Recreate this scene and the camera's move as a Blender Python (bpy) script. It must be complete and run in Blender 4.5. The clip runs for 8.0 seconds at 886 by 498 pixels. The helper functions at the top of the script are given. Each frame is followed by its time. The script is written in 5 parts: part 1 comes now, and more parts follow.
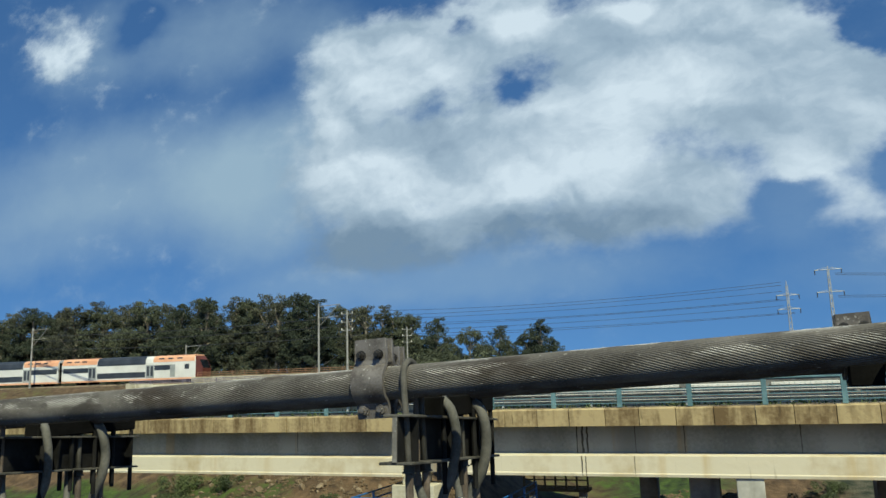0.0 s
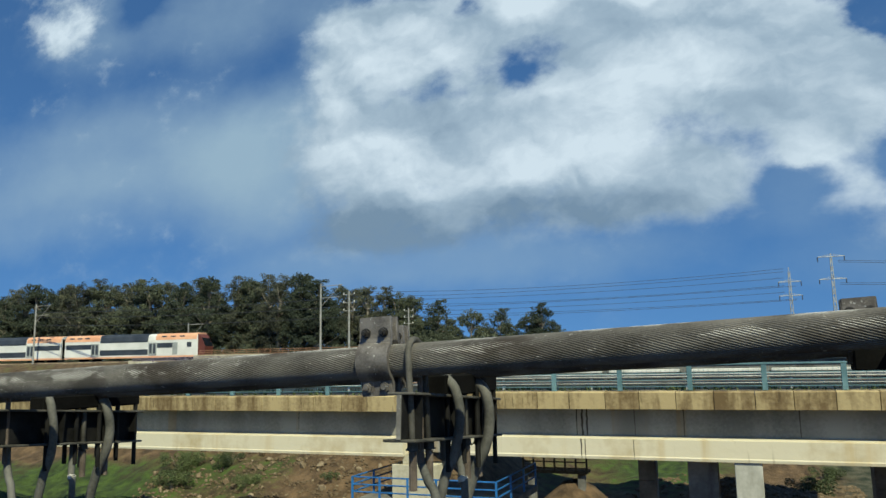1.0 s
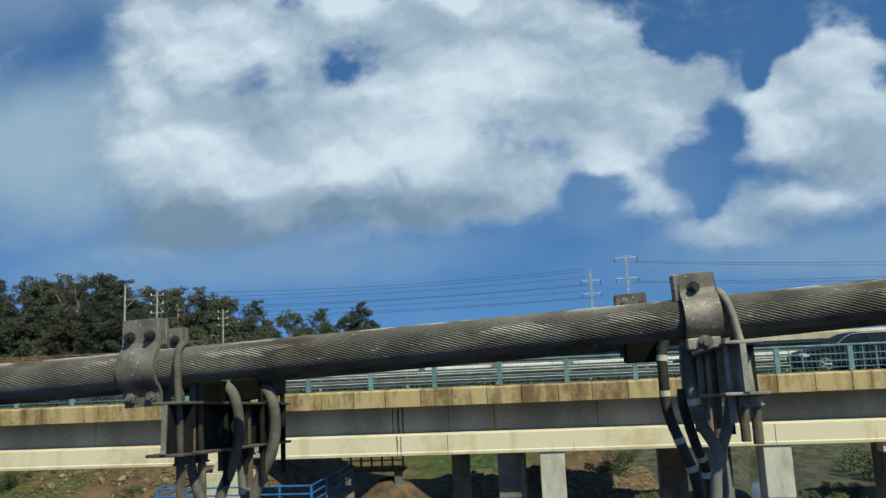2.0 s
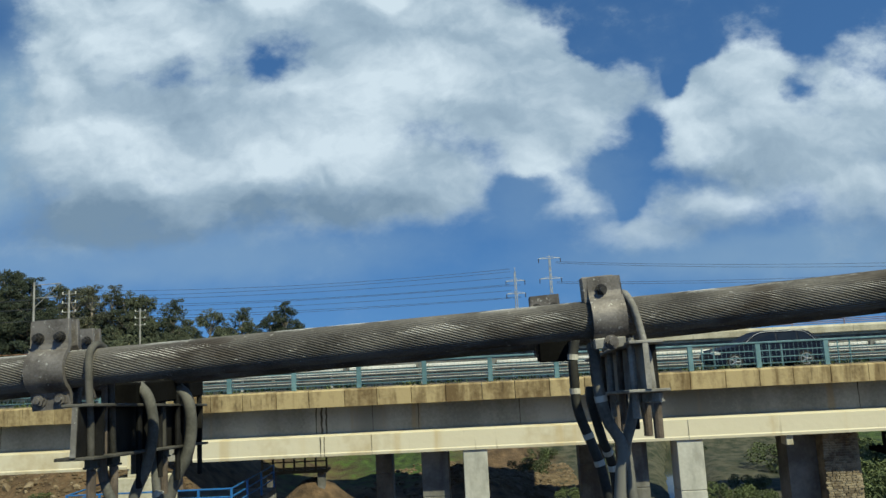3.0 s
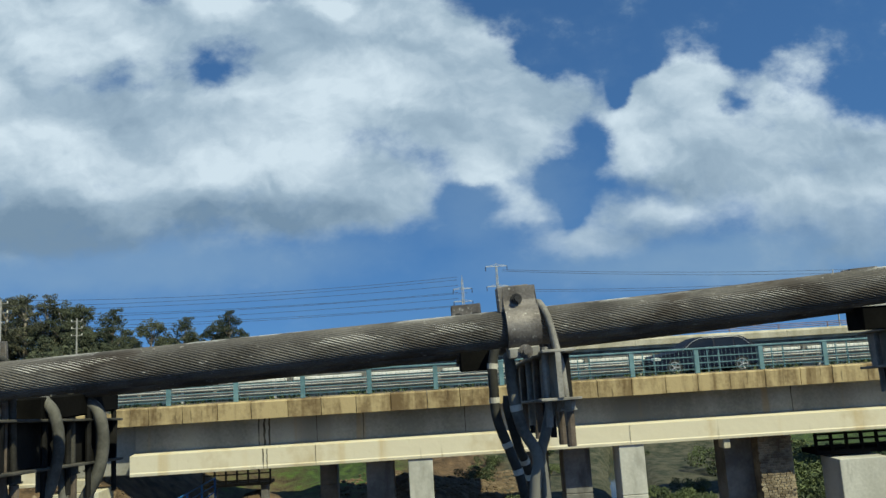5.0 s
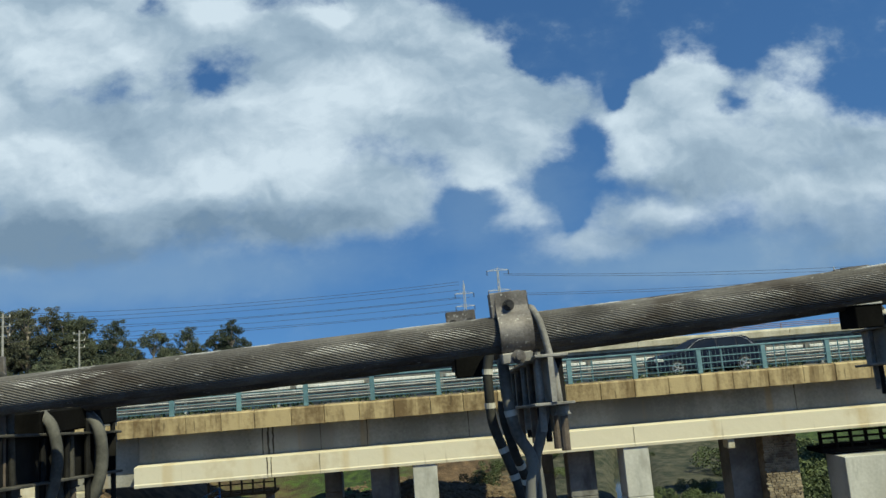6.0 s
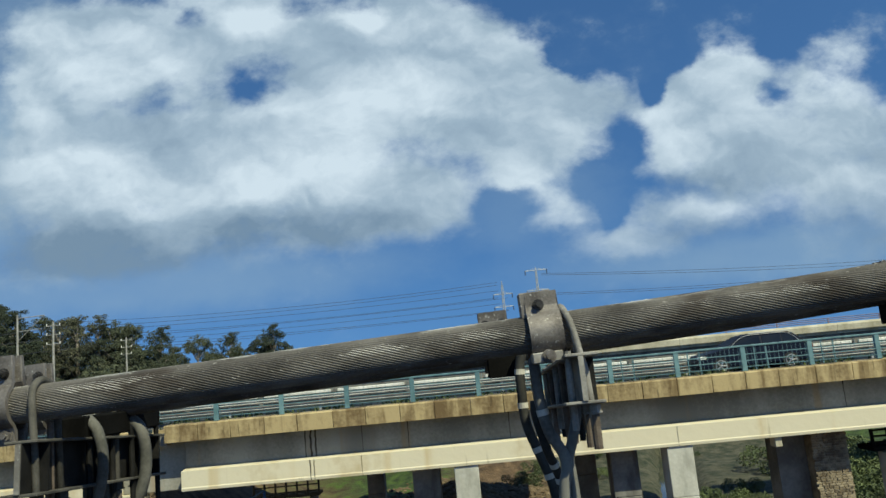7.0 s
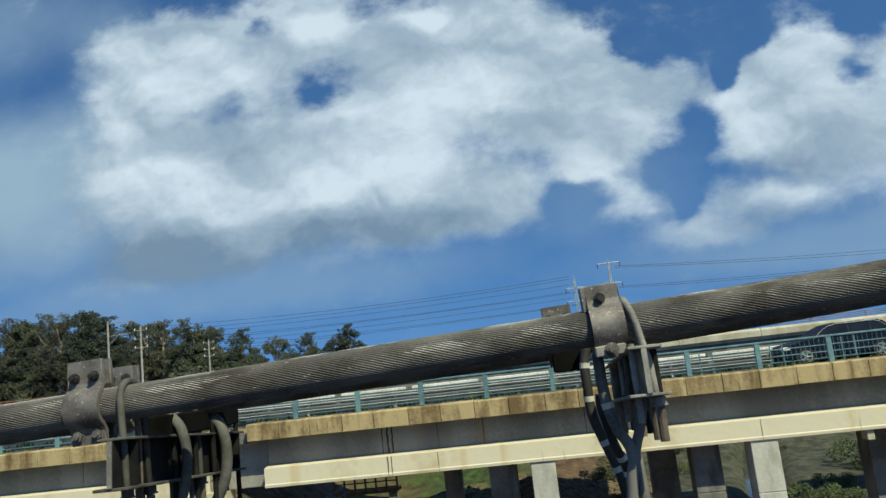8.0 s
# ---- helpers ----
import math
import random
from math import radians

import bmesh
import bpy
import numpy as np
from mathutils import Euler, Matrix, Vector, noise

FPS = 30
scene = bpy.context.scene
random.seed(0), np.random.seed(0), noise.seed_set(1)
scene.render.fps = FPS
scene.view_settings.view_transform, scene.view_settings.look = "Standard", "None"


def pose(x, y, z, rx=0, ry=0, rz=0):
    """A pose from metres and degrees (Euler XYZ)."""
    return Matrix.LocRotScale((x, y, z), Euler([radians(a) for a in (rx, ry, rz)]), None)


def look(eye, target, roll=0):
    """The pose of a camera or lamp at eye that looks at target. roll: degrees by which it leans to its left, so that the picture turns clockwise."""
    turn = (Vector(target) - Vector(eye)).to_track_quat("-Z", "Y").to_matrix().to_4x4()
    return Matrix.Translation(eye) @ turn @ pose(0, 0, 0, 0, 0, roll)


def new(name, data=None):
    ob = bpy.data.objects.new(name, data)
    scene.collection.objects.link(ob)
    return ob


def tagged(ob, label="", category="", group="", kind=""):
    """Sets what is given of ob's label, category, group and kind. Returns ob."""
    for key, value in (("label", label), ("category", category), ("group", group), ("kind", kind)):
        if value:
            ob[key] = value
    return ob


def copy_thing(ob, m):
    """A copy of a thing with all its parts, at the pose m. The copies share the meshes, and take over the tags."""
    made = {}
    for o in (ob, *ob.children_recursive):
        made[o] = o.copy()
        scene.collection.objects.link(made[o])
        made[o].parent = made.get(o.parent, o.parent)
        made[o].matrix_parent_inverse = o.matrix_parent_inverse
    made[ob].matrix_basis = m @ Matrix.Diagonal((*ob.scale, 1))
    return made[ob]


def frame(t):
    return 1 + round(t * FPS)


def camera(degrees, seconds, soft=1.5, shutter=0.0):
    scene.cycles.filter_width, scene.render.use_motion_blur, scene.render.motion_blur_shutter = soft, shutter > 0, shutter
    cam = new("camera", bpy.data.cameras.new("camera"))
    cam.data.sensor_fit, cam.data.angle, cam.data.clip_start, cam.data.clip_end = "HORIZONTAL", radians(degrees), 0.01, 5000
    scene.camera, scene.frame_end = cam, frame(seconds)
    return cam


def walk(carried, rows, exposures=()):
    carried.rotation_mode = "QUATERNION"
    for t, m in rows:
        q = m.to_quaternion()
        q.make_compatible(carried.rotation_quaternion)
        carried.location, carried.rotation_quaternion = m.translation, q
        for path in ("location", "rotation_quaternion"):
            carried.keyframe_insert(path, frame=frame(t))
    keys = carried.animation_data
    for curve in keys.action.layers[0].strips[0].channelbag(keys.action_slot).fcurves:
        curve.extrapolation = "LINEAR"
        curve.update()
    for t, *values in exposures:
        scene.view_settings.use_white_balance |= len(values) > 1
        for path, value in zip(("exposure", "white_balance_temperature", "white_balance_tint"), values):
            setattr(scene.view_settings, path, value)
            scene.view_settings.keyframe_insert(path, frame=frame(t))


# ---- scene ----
cam = camera(60.9, 8.0, soft=1.5)
PATH = [
    (0, (-0.508, -0.05, 0.232), (-1.224, 1.785, 0.579), -1.9),
    (0.5, (-0.5, -0.078, 0.212), (-1.219, 1.76, 0.54), -1.3),
    (1, (-0.522, -0.048, 0.223), (-1.248, 1.791, 0.523), -1.1),
    (1.2, (-0.513, -0.002, 0.225), (-1.205, 1.859, 0.5225), -1.25),
    (1.5, (-0.499, 0.071, 0.228), (-1.022, 1.979, 0.521), -1.8),
    (2, (-0.443, 0.092, 0.225), (-0.713, 2.054, 0.509), -2.7),
    (2.2, (-0.437, 0.084, 0.228), (-0.645, 2.053, 0.51), -3.0),
    (3.5, (-0.391, 0.04, 0.224), (-0.43, 2.021, 0.495), -2.7),
    (4, (-0.364, 0.047, 0.228), (-0.363, 2.029, 0.5), -2.8),
    (4.5, (-0.34, 0.063, 0.225), (-0.296, 2.043, 0.504), -2.9),
    (6, (-0.294, 0.039, 0.229), (-0.233, 2.015, 0.529), -4.6),
    (6.5, (-0.283, 0.037, 0.227), (-0.263, 2.013, 0.534), -5.1),
    (7, (-0.268, 0.017, 0.225), (-0.306, 1.992, 0.537), -5.4),
    (7.5, (-0.249, 0.004, 0.217), (-0.358, 1.976, 0.537), -5.5),
    (8, (-0.236, -0.02, 0.219), (-0.459, 1.941, 0.541), -6.4),
]
walk(cam, [(t, look(eye, target, roll)) for t, eye, target, roll in PATH], [(0, -0.10, 6450, -5), (8, -0.10, 6450, -5)])

# ---- world, sun, light ----
SUN_TO = Vector((0.42, -0.52, 0.77)).normalized()
SKY_BLUE = 0.10
world = bpy.data.worlds.new("sky")
scene.world = world
world.use_nodes = True


def cloud_world():
    nt = world.node_tree
    nt.nodes.clear()
    N, L = nt.nodes.new, nt.links.new

    def math_(op, a, b=None, clamp=False):
        n = N("ShaderNodeMath")
        n.operation, n.use_clamp = op, clamp
        for i, v in enumerate((a, b)):
            if v is None:
                continue
            if isinstance(v, (int, float)):
                n.inputs[i].default_value = v
            else:
                L(v, n.inputs[i])
        return n.outputs[0]

    out = N("ShaderNodeOutputWorld")
    coord = N("ShaderNodeTexCoord")
    sep = N("ShaderNodeSeparateXYZ")
    L(coord.outputs["Generated"], sep.inputs[0])
    ahead = math_("MAXIMUM", sep.outputs[1], 0.15)
    u = math_("DIVIDE", sep.outputs[0], ahead)
    v = math_("DIVIDE", sep.outputs[2], ahead)
    flat = N("ShaderNodeCombineXYZ")
    L(u, flat.inputs[0])
    L(v, flat.inputs[1])

    def fbm(scale, detail, rough, z):
        n = N("ShaderNodeTexNoise")
        m = N("ShaderNodeMapping")
        m.inputs["Location"].default_value = (z, z * 0.7, z)
        m.inputs["Scale"].default_value = (scale, scale * 1.35, scale)
        L(flat.outputs[0], m.inputs[0])
        L(m.outputs[0], n.inputs["Vector"])
        n.inputs["Scale"].default_value = 1.0
        n.inputs["Detail"].default_value = detail
        n.inputs["Roughness"].default_value = rough
        return n

    # the plane of the sky, warped so that the banks have ragged rims
    warp = fbm(5.0, 6, 0.58, 3.1)
    shift = N("ShaderNodeVectorMath")
    shift.operation = "MULTIPLY_ADD"
    L(warp.outputs["Color"], shift.inputs[0])
    shift.inputs[1].default_value = (0.11, 0.085, 0.0)
    shift.inputs[2].default_value = (-0.055, -0.0425, 0.0)
    bent = N("ShaderNodeVectorMath")
    L(shift.outputs[0], bent.inputs[0])
    L(flat.outputs[0], bent.inputs[1])

    def field(blobs, src):
        total = None
        for cu, cv, ru, rv, w in blobs:
            g = N("ShaderNodeTexGradient")
            g.gradient_type = "SPHERICAL"
            g.texture_mapping.scale = (0.69 / ru, 0.69 / rv, 0.0001)
            g.texture_mapping.translation = (-0.69 * cu / ru, -0.69 * cv / rv, 0)
            L(src, g.inputs[0])
            r = N("ShaderNodeMapRange")
            r.interpolation_type = "SMOOTHSTEP"
            r.inputs["From Max"].default_value = 0.83
            r.inputs["To Max"].default_value = w
            L(g.outputs["Fac"], r.inputs["Value"])
            total = r.outputs[0] if total is None else math_("ADD", total, r.outputs[0])
        return total

    bank = [(-0.59, 0.511, 0.09, 0.069, 0.45), (-0.61, 0.378, 0.07, 0.075, 0.6), (-1.15, 0.652, 0.11, 0.071, 0.8), (-0.51, 0.493, 0.12, 0.099, 1), (-0.31, 0.505, 0.17, 0.079, 1), (-0.06, 0.444, 0.17, 0.092, 1), (0.08, 0.428, 0.08, 0.057, 0.8), (0.16, 0.340, 0.09, 0.063, 1), (-0.04, 0.327, 0.21, 0.114, 1), (-0.34, 0.330, 0.21, 0.101, 1), (-0.51, 0.286, 0.14, 0.093, 1), (-0.56, 0.393, 0.04, 0.031, 0.7), (-0.50, 0.194, 0.13, 0.049, 0.9), (-0.28, 0.227, 0.24, 0.057, 1), (-0.08, 0.219, 0.14, 0.047, 0.9), (0.12, 0.272, 0.07, 0.039, 0.6)]
    east = [(0.39, 0.355, 0.07, 0.057, 0.85), (0.32, 0.293, 0.09, 0.069, 1), (0.37, 0.293, 0.13, 0.073, 1), (0.54, 0.347, 0.06, 0.058, 0.7), (0.57, 0.254, 0.11, 0.065, 1), (0.44, 0.207, 0.19, 0.056, 1), (0.27, 0.165, 0.12, 0.039, 0.9), (0.21, 0.139, 0.08, 0.027, 0.7), (0.58, 0.141, 0.12, 0.055, 1), (0.64, 0.216, 0.09, 0.080, 1), (0.13, 0.195, 0.05, 0.032, 1), (0.09, 0.237, 0.04, 0.023, 0.5)]
    gaps = [(-0.27, 0.418, 0.03, 0.022, -0.45), (0.45, 0.327, 0.03, 0.021, -0.7), (0.17, 0.403, 0.03, 0.024, -0.9), (0.24, 0.289, 0.03, 0.038, -0.85), (0.28, 0.351, 0.02, 0.028, -0.9), (0.20, 0.235, 0.03, 0.027, -0.85), (0.07, 0.211, 0.05, 0.021, -0.7), (0.20, 0.190, 0.02, 0.031, -0.9), (0.29, 0.405, 0.06, 0.031, -0.7), (-0.34, 0.519, 0.03, 0.018, -0.5)]
    west = [(-1.06, 0.629, 0.18, 0.092, 0.6), (-0.78, 0.593, 0.14, 0.085, 0.6), (-0.60, 0.586, 0.08, 0.050, 0.35), (-0.98, 0.652, 0.06, 0.045, -0.7), (-1.02, 0.394, 0.39, 0.096, 0.8), (-0.72, 0.324, 0.21, 0.106, 0.8), (-1.18, 0.286, 0.34, 0.076, 0.6), (-0.56, 0.509, 0.08, 0.087, 0.4), (-0.58, 0.447, 0.09, 0.107, 0.45), (-0.41, 0.143, 0.33, 0.048, 0.6), (-0.69, 0.275, 0.15, 0.131, 0.4), (0.42, 0.111, 0.32, 0.042, 0.65), (0.10, 0.212, 0.12, 0.069, 0.35)]
    lit = [(-0.43, 0.484, 0.10, 0.053, 0.12), (-0.51, 0.311, 0.13, 0.051, 0.34), (-0.21, 0.289, 0.11, 0.053, 0.3), (-0.31, 0.262, 0.26, 0.037, 0.18), (-0.09, 0.380, 0.12, 0.053, 0.16), (-0.25, 0.509, 0.06, 0.026, 0.5), (-0.11, 0.496, 0.03, 0.022, 0.5), (-0.56, 0.395, 0.03, 0.019, 0.3), (0.28, 0.285, 0.05, 0.050, 0.25), (0.33, 0.180, 0.05, 0.023, 0.32), (0.39, 0.391, 0.06, 0.059, 0.2), (0.57, 0.336, 0.06, 0.050, 0.2), (0.13, 0.199, 0.04, 0.021, 0.18), (-1.12, 0.653, 0.08, 0.059, 0.3)]
    dark = [(-0.55, 0.243, 0.10, 0.048, -0.3), (-0.39, 0.368, 0.08, 0.055, -0.3), (-0.19, 0.445, 0.12, 0.042, -0.22), (-0.00, 0.295, 0.08, 0.060, -0.12), (-0.43, 0.196, 0.27, 0.054, -0.72), (-0.08, 0.202, 0.11, 0.034, -0.42), (0.21, 0.350, 0.07, 0.047, -0.16), (0.34, 0.216, 0.08, 0.025, -0.3), (0.44, 0.148, 0.20, 0.034, -0.34), (0.60, 0.244, 0.07, 0.048, -0.2), (-0.66, 0.273, 0.08, 0.095, -0.2), (0.56, 0.104, 0.15, 0.039, -0.45)]
    thick = math_("MINIMUM", field(bank + east, bent.outputs[0]), 1.30)
    thick = math_("MAXIMUM", math_("ADD", thick, field(gaps, bent.outputs[0])), -0.05)
    thin = field(west, bent.outputs[0])
    fine = fbm(10.0, 10, 0.60, 7.7)
    broad = fbm(3.2, 4, 0.5, 1.9)
    rag = math_("MULTIPLY", math_("SUBTRACT", fine.outputs[0], 0.5), 2.0)
    cover = N("ShaderNodeMapRange")
    cover.interpolation_type = "SMOOTHSTEP"
    cover.inputs["From Min"].default_value = 0.12
    # crisp tops, bases that melt away
    melt = N("ShaderNodeMapRange")
    melt.interpolation_type = "SMOOTHSTEP"
    melt.inputs["From Min"].default_value = 0.14
    melt.inputs["From Max"].default_value = 0.40
    melt.inputs["To Min"].default_value = 1.38
    melt.inputs["To Max"].default_value = 0.92
    L(v, melt.inputs["Value"])
    L(melt.outputs[0], cover.inputs["From Max"])
    L(math_("ADD", thick, rag), cover.inputs["Value"])
    veil = math_("MULTIPLY", math_("ADD", thin, math_("MULTIPLY", rag, 0.22)), 0.72, True)
    # bases dissolve into the air above the horizon
    base = N("ShaderNodeMapRange")
    base.interpolation_type = "SMOOTHSTEP"
    base.inputs["From Min"].default_value = 0.08
    base.inputs["From Max"].default_value = 0.22
    base.inputs["To Min"].default_value = 0.62
    L(v, base.inputs["Value"])
    alpha = math_("MULTIPLY", cover.outputs[0], base.outputs[0])
    # the sky behind, over and beside the view carries scattered cloud too
    away = N("ShaderNodeMapRange")
    away.interpolation_type = "SMOOTHSTEP"
    away.inputs["From Min"].default_value = 0.56
    away.inputs["From Max"].default_value = 0.72
    L(broad.outputs[0], away.inputs["Value"])
    high = N("ShaderNodeMapRange")
    high.inputs["From Min"].default_value = 0.6
    high.inputs["From Max"].default_value = 0.8
    L(v, high.inputs["Value"])
    alpha = math_("MAXIMUM", alpha, math_("MULTIPLY", math_("MULTIPLY", away.outputs[0], high.outputs[0]), 0.5))
    alpha = math_("MINIMUM", alpha, 0.97)

    # lit tops and grey undersides: swells, billows and curls, each bright on its sunny side
    def billow(scale, detail, rough, z, step):
        low = fbm(scale, detail, rough, z)
        side = fbm(scale, detail, rough, z)
        moved = N("ShaderNodeVectorMath")
        moved.inputs[1].default_value = (step * 0.6, step, 0)
        L(bent.outputs[0], moved.inputs[0])
        L(bent.outputs[0], low.inputs["Vector"].links[0].from_node.inputs[0])
        L(moved.outputs[0], side.inputs["Vector"].links[0].from_node.inputs[0])
        return math_("SUBTRACT", low.outputs[0], side.outputs[0])

    shade = math_("ADD", field(lit, bent.outputs[0]), field(dark, bent.outputs[0]))
    tone = math_("ADD", shade, 0.65)
    tone = math_("ADD", tone, math_("MULTIPLY", billow(5.5, 5, 0.5, 12.4, 0.045), 1.0))
    tone = math_("ADD", tone, math_("MULTIPLY", billow(15.0, 7, 0.55, 5.3, 0.016), 0.75))
    tone = math_("ADD", tone, math_("MULTIPLY", math_("SUBTRACT", broad.outputs[0], 0.5), 0.35), True)
    ramp = N("ShaderNodeValToRGB")
    ramp.color_ramp.elements[0].position = 0.0
    ramp.color_ramp.elements[0].color = (0.215, 0.295, 0.435, 1)
    ramp.color_ramp.elements[1].position = 1.0
    ramp.color_ramp.elements[1].color = (0.75, 0.81, 0.96, 1)
    mid = ramp.color_ramp.elements.new(0.5)
    mid.color = (0.415, 0.50, 0.652, 1)
    L(tone, ramp.inputs[0])

    sky = N("ShaderNodeTexSky")
    sky.sky_type = "NISHITA"
    sky.sun_disc = False
    sky.sun_elevation = math.asin(SUN_TO.z)
    sky.sun_rotation = math.atan2(SUN_TO.x, SUN_TO.y)
    sky.air_density, sky.dust_density, sky.ozone_density = 1.0, 0.15, 4.0
    # clear, deep blue air right down to the horizon
    lift = N("ShaderNodeVectorMath")
    lift.operation = "MULTIPLY_ADD"
    lift.inputs[1].default_value = (1.0, 1.0, 0.8)
    lift.inputs[2].default_value = (0.0, 0.0, 0.26)
    L(coord.outputs["Generated"], lift.inputs[0])
    unit = N("ShaderNodeVectorMath")
    unit.operation = "NORMALIZE"
    L(lift.outputs[0], unit.inputs[0])
    L(unit.outputs[0], sky.inputs["Vector"])
    blue = N("ShaderNodeVectorMath")
    blue.operation = "MULTIPLY"
    blue.inputs[1].default_value = (SKY_BLUE * 0.72, SKY_BLUE * 0.96, SKY_BLUE * 1.25)
    L(sky.outputs[0], blue.inputs[0])
    mix = N("ShaderNodeMix")
    mix.data_type = "RGBA"
    L(alpha, mix.inputs["Factor"])
    hazed = N("ShaderNodeMix")
    hazed.data_type = "RGBA"
    L(veil, hazed.inputs["Factor"])
    L(blue.outputs[0], hazed.inputs["A"])
    hazed.inputs["B"].default_value = (0.35, 0.465, 0.635, 1)
    L(hazed.outputs["Result"], mix.inputs["A"])
    L(ramp.outputs[0], mix.inputs["B"])
    bg = N("ShaderNodeBackground")
    L(mix.outputs["Result"], bg.inputs["Color"])
    L(bg.outputs[0], out.inputs["Surface"])


cloud_world()
sun = new("sun", bpy.data.lights.new("sun", "SUN"))
sun.data.energy, sun.data.angle, sun.data.color = 5.7, radians(0.5), (1.0, 0.90, 0.68)
sun.matrix_world = look(SUN_TO * 60, (0, 0, 0))


# ---- materials ----
def mat(name, dark, light, scale=3.0, rough=0.8, metal=0.0, bump=0.2, fine=40.0, stretch=(1, 1, 1), spread=0.0, low=0.35, high=0.65):
    """Two colours mixed by coarse and fine noise, with relief from the fine one."""
    m = bpy.data.materials.new(name)
    m.use_nodes = True
    nt = m.node_tree
    N, L = nt.nodes.new, nt.links.new
    bsdf = nt.nodes["Principled BSDF"]
    geo = N("ShaderNodeNewGeometry")
    mp = N("ShaderNodeMapping")
    mp.inputs["Scale"].default_value = stretch
    L(geo.outputs["Position"], mp.inputs[0])
    a, b = N("ShaderNodeTexNoise"), N("ShaderNodeTexNoise")
    a.inputs["Scale"].default_value, a.inputs["Detail"].default_value = scale, 6
    b.inputs["Scale"].default_value, b.inputs["Detail"].default_value = fine, 4
    L(mp.outputs[0], a.inputs["Vector"])
    L(geo.outputs["Position"], b.inputs["Vector"])
    add = N("ShaderNodeMath")
    add.operation = "MULTIPLY_ADD"
    L(b.outputs[0], add.inputs[0])
    add.inputs[1].default_value = 0.35
    sub = N("ShaderNodeMath")
    sub.operation = "SUBTRACT"
    L(a.outputs[0], sub.inputs[0])
    sub.inputs[1].default_value = 0.175
    L(sub.outputs[0], add.inputs[2])
    value = add.outputs[0]
    if spread:
        info = N("ShaderNodeObjectInfo")
        more = N("ShaderNodeMath")
        more.operation = "MULTIPLY_ADD"
        L(info.outputs["Random"], more.inputs[0])
        more.inputs[1].default_value = spread
        L(value, more.inputs[2])
        less = N("ShaderNodeMath")
        less.operation = "SUBTRACT"
        L(more.outputs[0], less.inputs[0])
        less.inputs[1].default_value = spread / 2
        value = less.outputs[0]
    ramp = N("ShaderNodeValToRGB")
    ramp.color_ramp.elements[0].position, ramp.color_ramp.elements[1].position = low, high
    ramp.color_ramp.elements[0].color, ramp.color_ramp.elements[1].color = (*dark, 1), (*light, 1)
    L(value, ramp.inputs[0])
    L(ramp.outputs[0], bsdf.inputs["Base Color"])
    bsdf.inputs["Roughness"].default_value, bsdf.inputs["Metallic"].default_value = rough, metal
    if bump:
        bp = N("ShaderNodeBump")
        bp.inputs["Strength"].default_value, bp.inputs["Distance"].default_value = bump, 0.3 / fine
        L(b.outputs[0], bp.inputs["Height"])
        L(bp.outputs[0], bsdf.inputs["Normal"])
    return m


M_FASCIA = mat("stained_concrete", (0.15, 0.10, 0.045), (0.46, 0.36, 0.19), 1.3, 0.9, bump=0.35, fine=9, stretch=(2.2, 1, 0.4), spread=0.24, low=0.27, high=0.63)
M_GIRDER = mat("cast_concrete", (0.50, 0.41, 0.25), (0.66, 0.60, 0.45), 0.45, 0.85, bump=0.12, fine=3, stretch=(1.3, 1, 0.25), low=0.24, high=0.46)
# Web grey darker than the flange; the coping's shade is in the colour.
M_WEB = mat("weathered_shaded_concrete", (0.18, 0.174, 0.150), (0.33, 0.318, 0.278), 0.4, 0.9, bump=0.15, fine=11, stretch=(1.4, 1, 0.3))
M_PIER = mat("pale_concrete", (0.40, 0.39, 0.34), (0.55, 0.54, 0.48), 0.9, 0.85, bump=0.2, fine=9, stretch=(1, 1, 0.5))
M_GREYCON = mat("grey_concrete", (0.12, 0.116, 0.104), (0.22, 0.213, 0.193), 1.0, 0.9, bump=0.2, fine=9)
M_CREAM = mat("cream_concrete", (0.36, 0.32, 0.22), (0.58, 0.54, 0.42), 0.7, 0.88, bump=0.2, fine=8, stretch=(1.5, 1, 0.3))
M_CRACK = mat("dark_seepage", (0.03, 0.025, 0.02), (0.10, 0.085, 0.06), 3, 0.95, bump=0)
M_ROAD = mat("asphalt", (0.035, 0.035, 0.036), (0.075, 0.074, 0.07), 1.2, 0.9, bump=0.3, fine=30)
M_DECK = mat("dark_unseen_deck", (0.010, 0.009, 0.008), (0.026, 0.024, 0.021), 1.2, 0.9, bump=0.3, fine=30)
M_TEAL = mat("teal_paint", (0.085, 0.165, 0.188), (0.15, 0.262, 0.292), 3, 0.55, bump=0.1, fine=30, spread=0.2)
M_BLUE = mat("blue_paint", (0.02, 0.10, 0.30), (0.03, 0.17, 0.45), 3, 0.5, bump=0.1, fine=30)
M_GALV = mat("galvanised_steel", (0.36, 0.36, 0.345), (0.54, 0.54, 0.515), 1.5, 0.6, 0.2, bump=0.1, fine=25)
M_WHITE = mat("white_barrier", (0.54, 0.53, 0.48), (0.78, 0.765, 0.71), 1.2, 0.7, bump=0.1, fine=12)
M_CABLE = mat("weathered_wire", (0.072, 0.066, 0.060), (0.185, 0.172, 0.156), 9, 0.72, 0.12, bump=0.25, fine=160, stretch=(0.5, 1, 1))
M_CLAMP = mat("cast_steel", (0.11, 0.098, 0.09), (0.24, 0.22, 0.205), 14, 0.6, 0.45, bump=0.4, fine=130)
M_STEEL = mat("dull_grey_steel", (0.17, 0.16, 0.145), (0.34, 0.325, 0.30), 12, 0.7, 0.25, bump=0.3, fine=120)
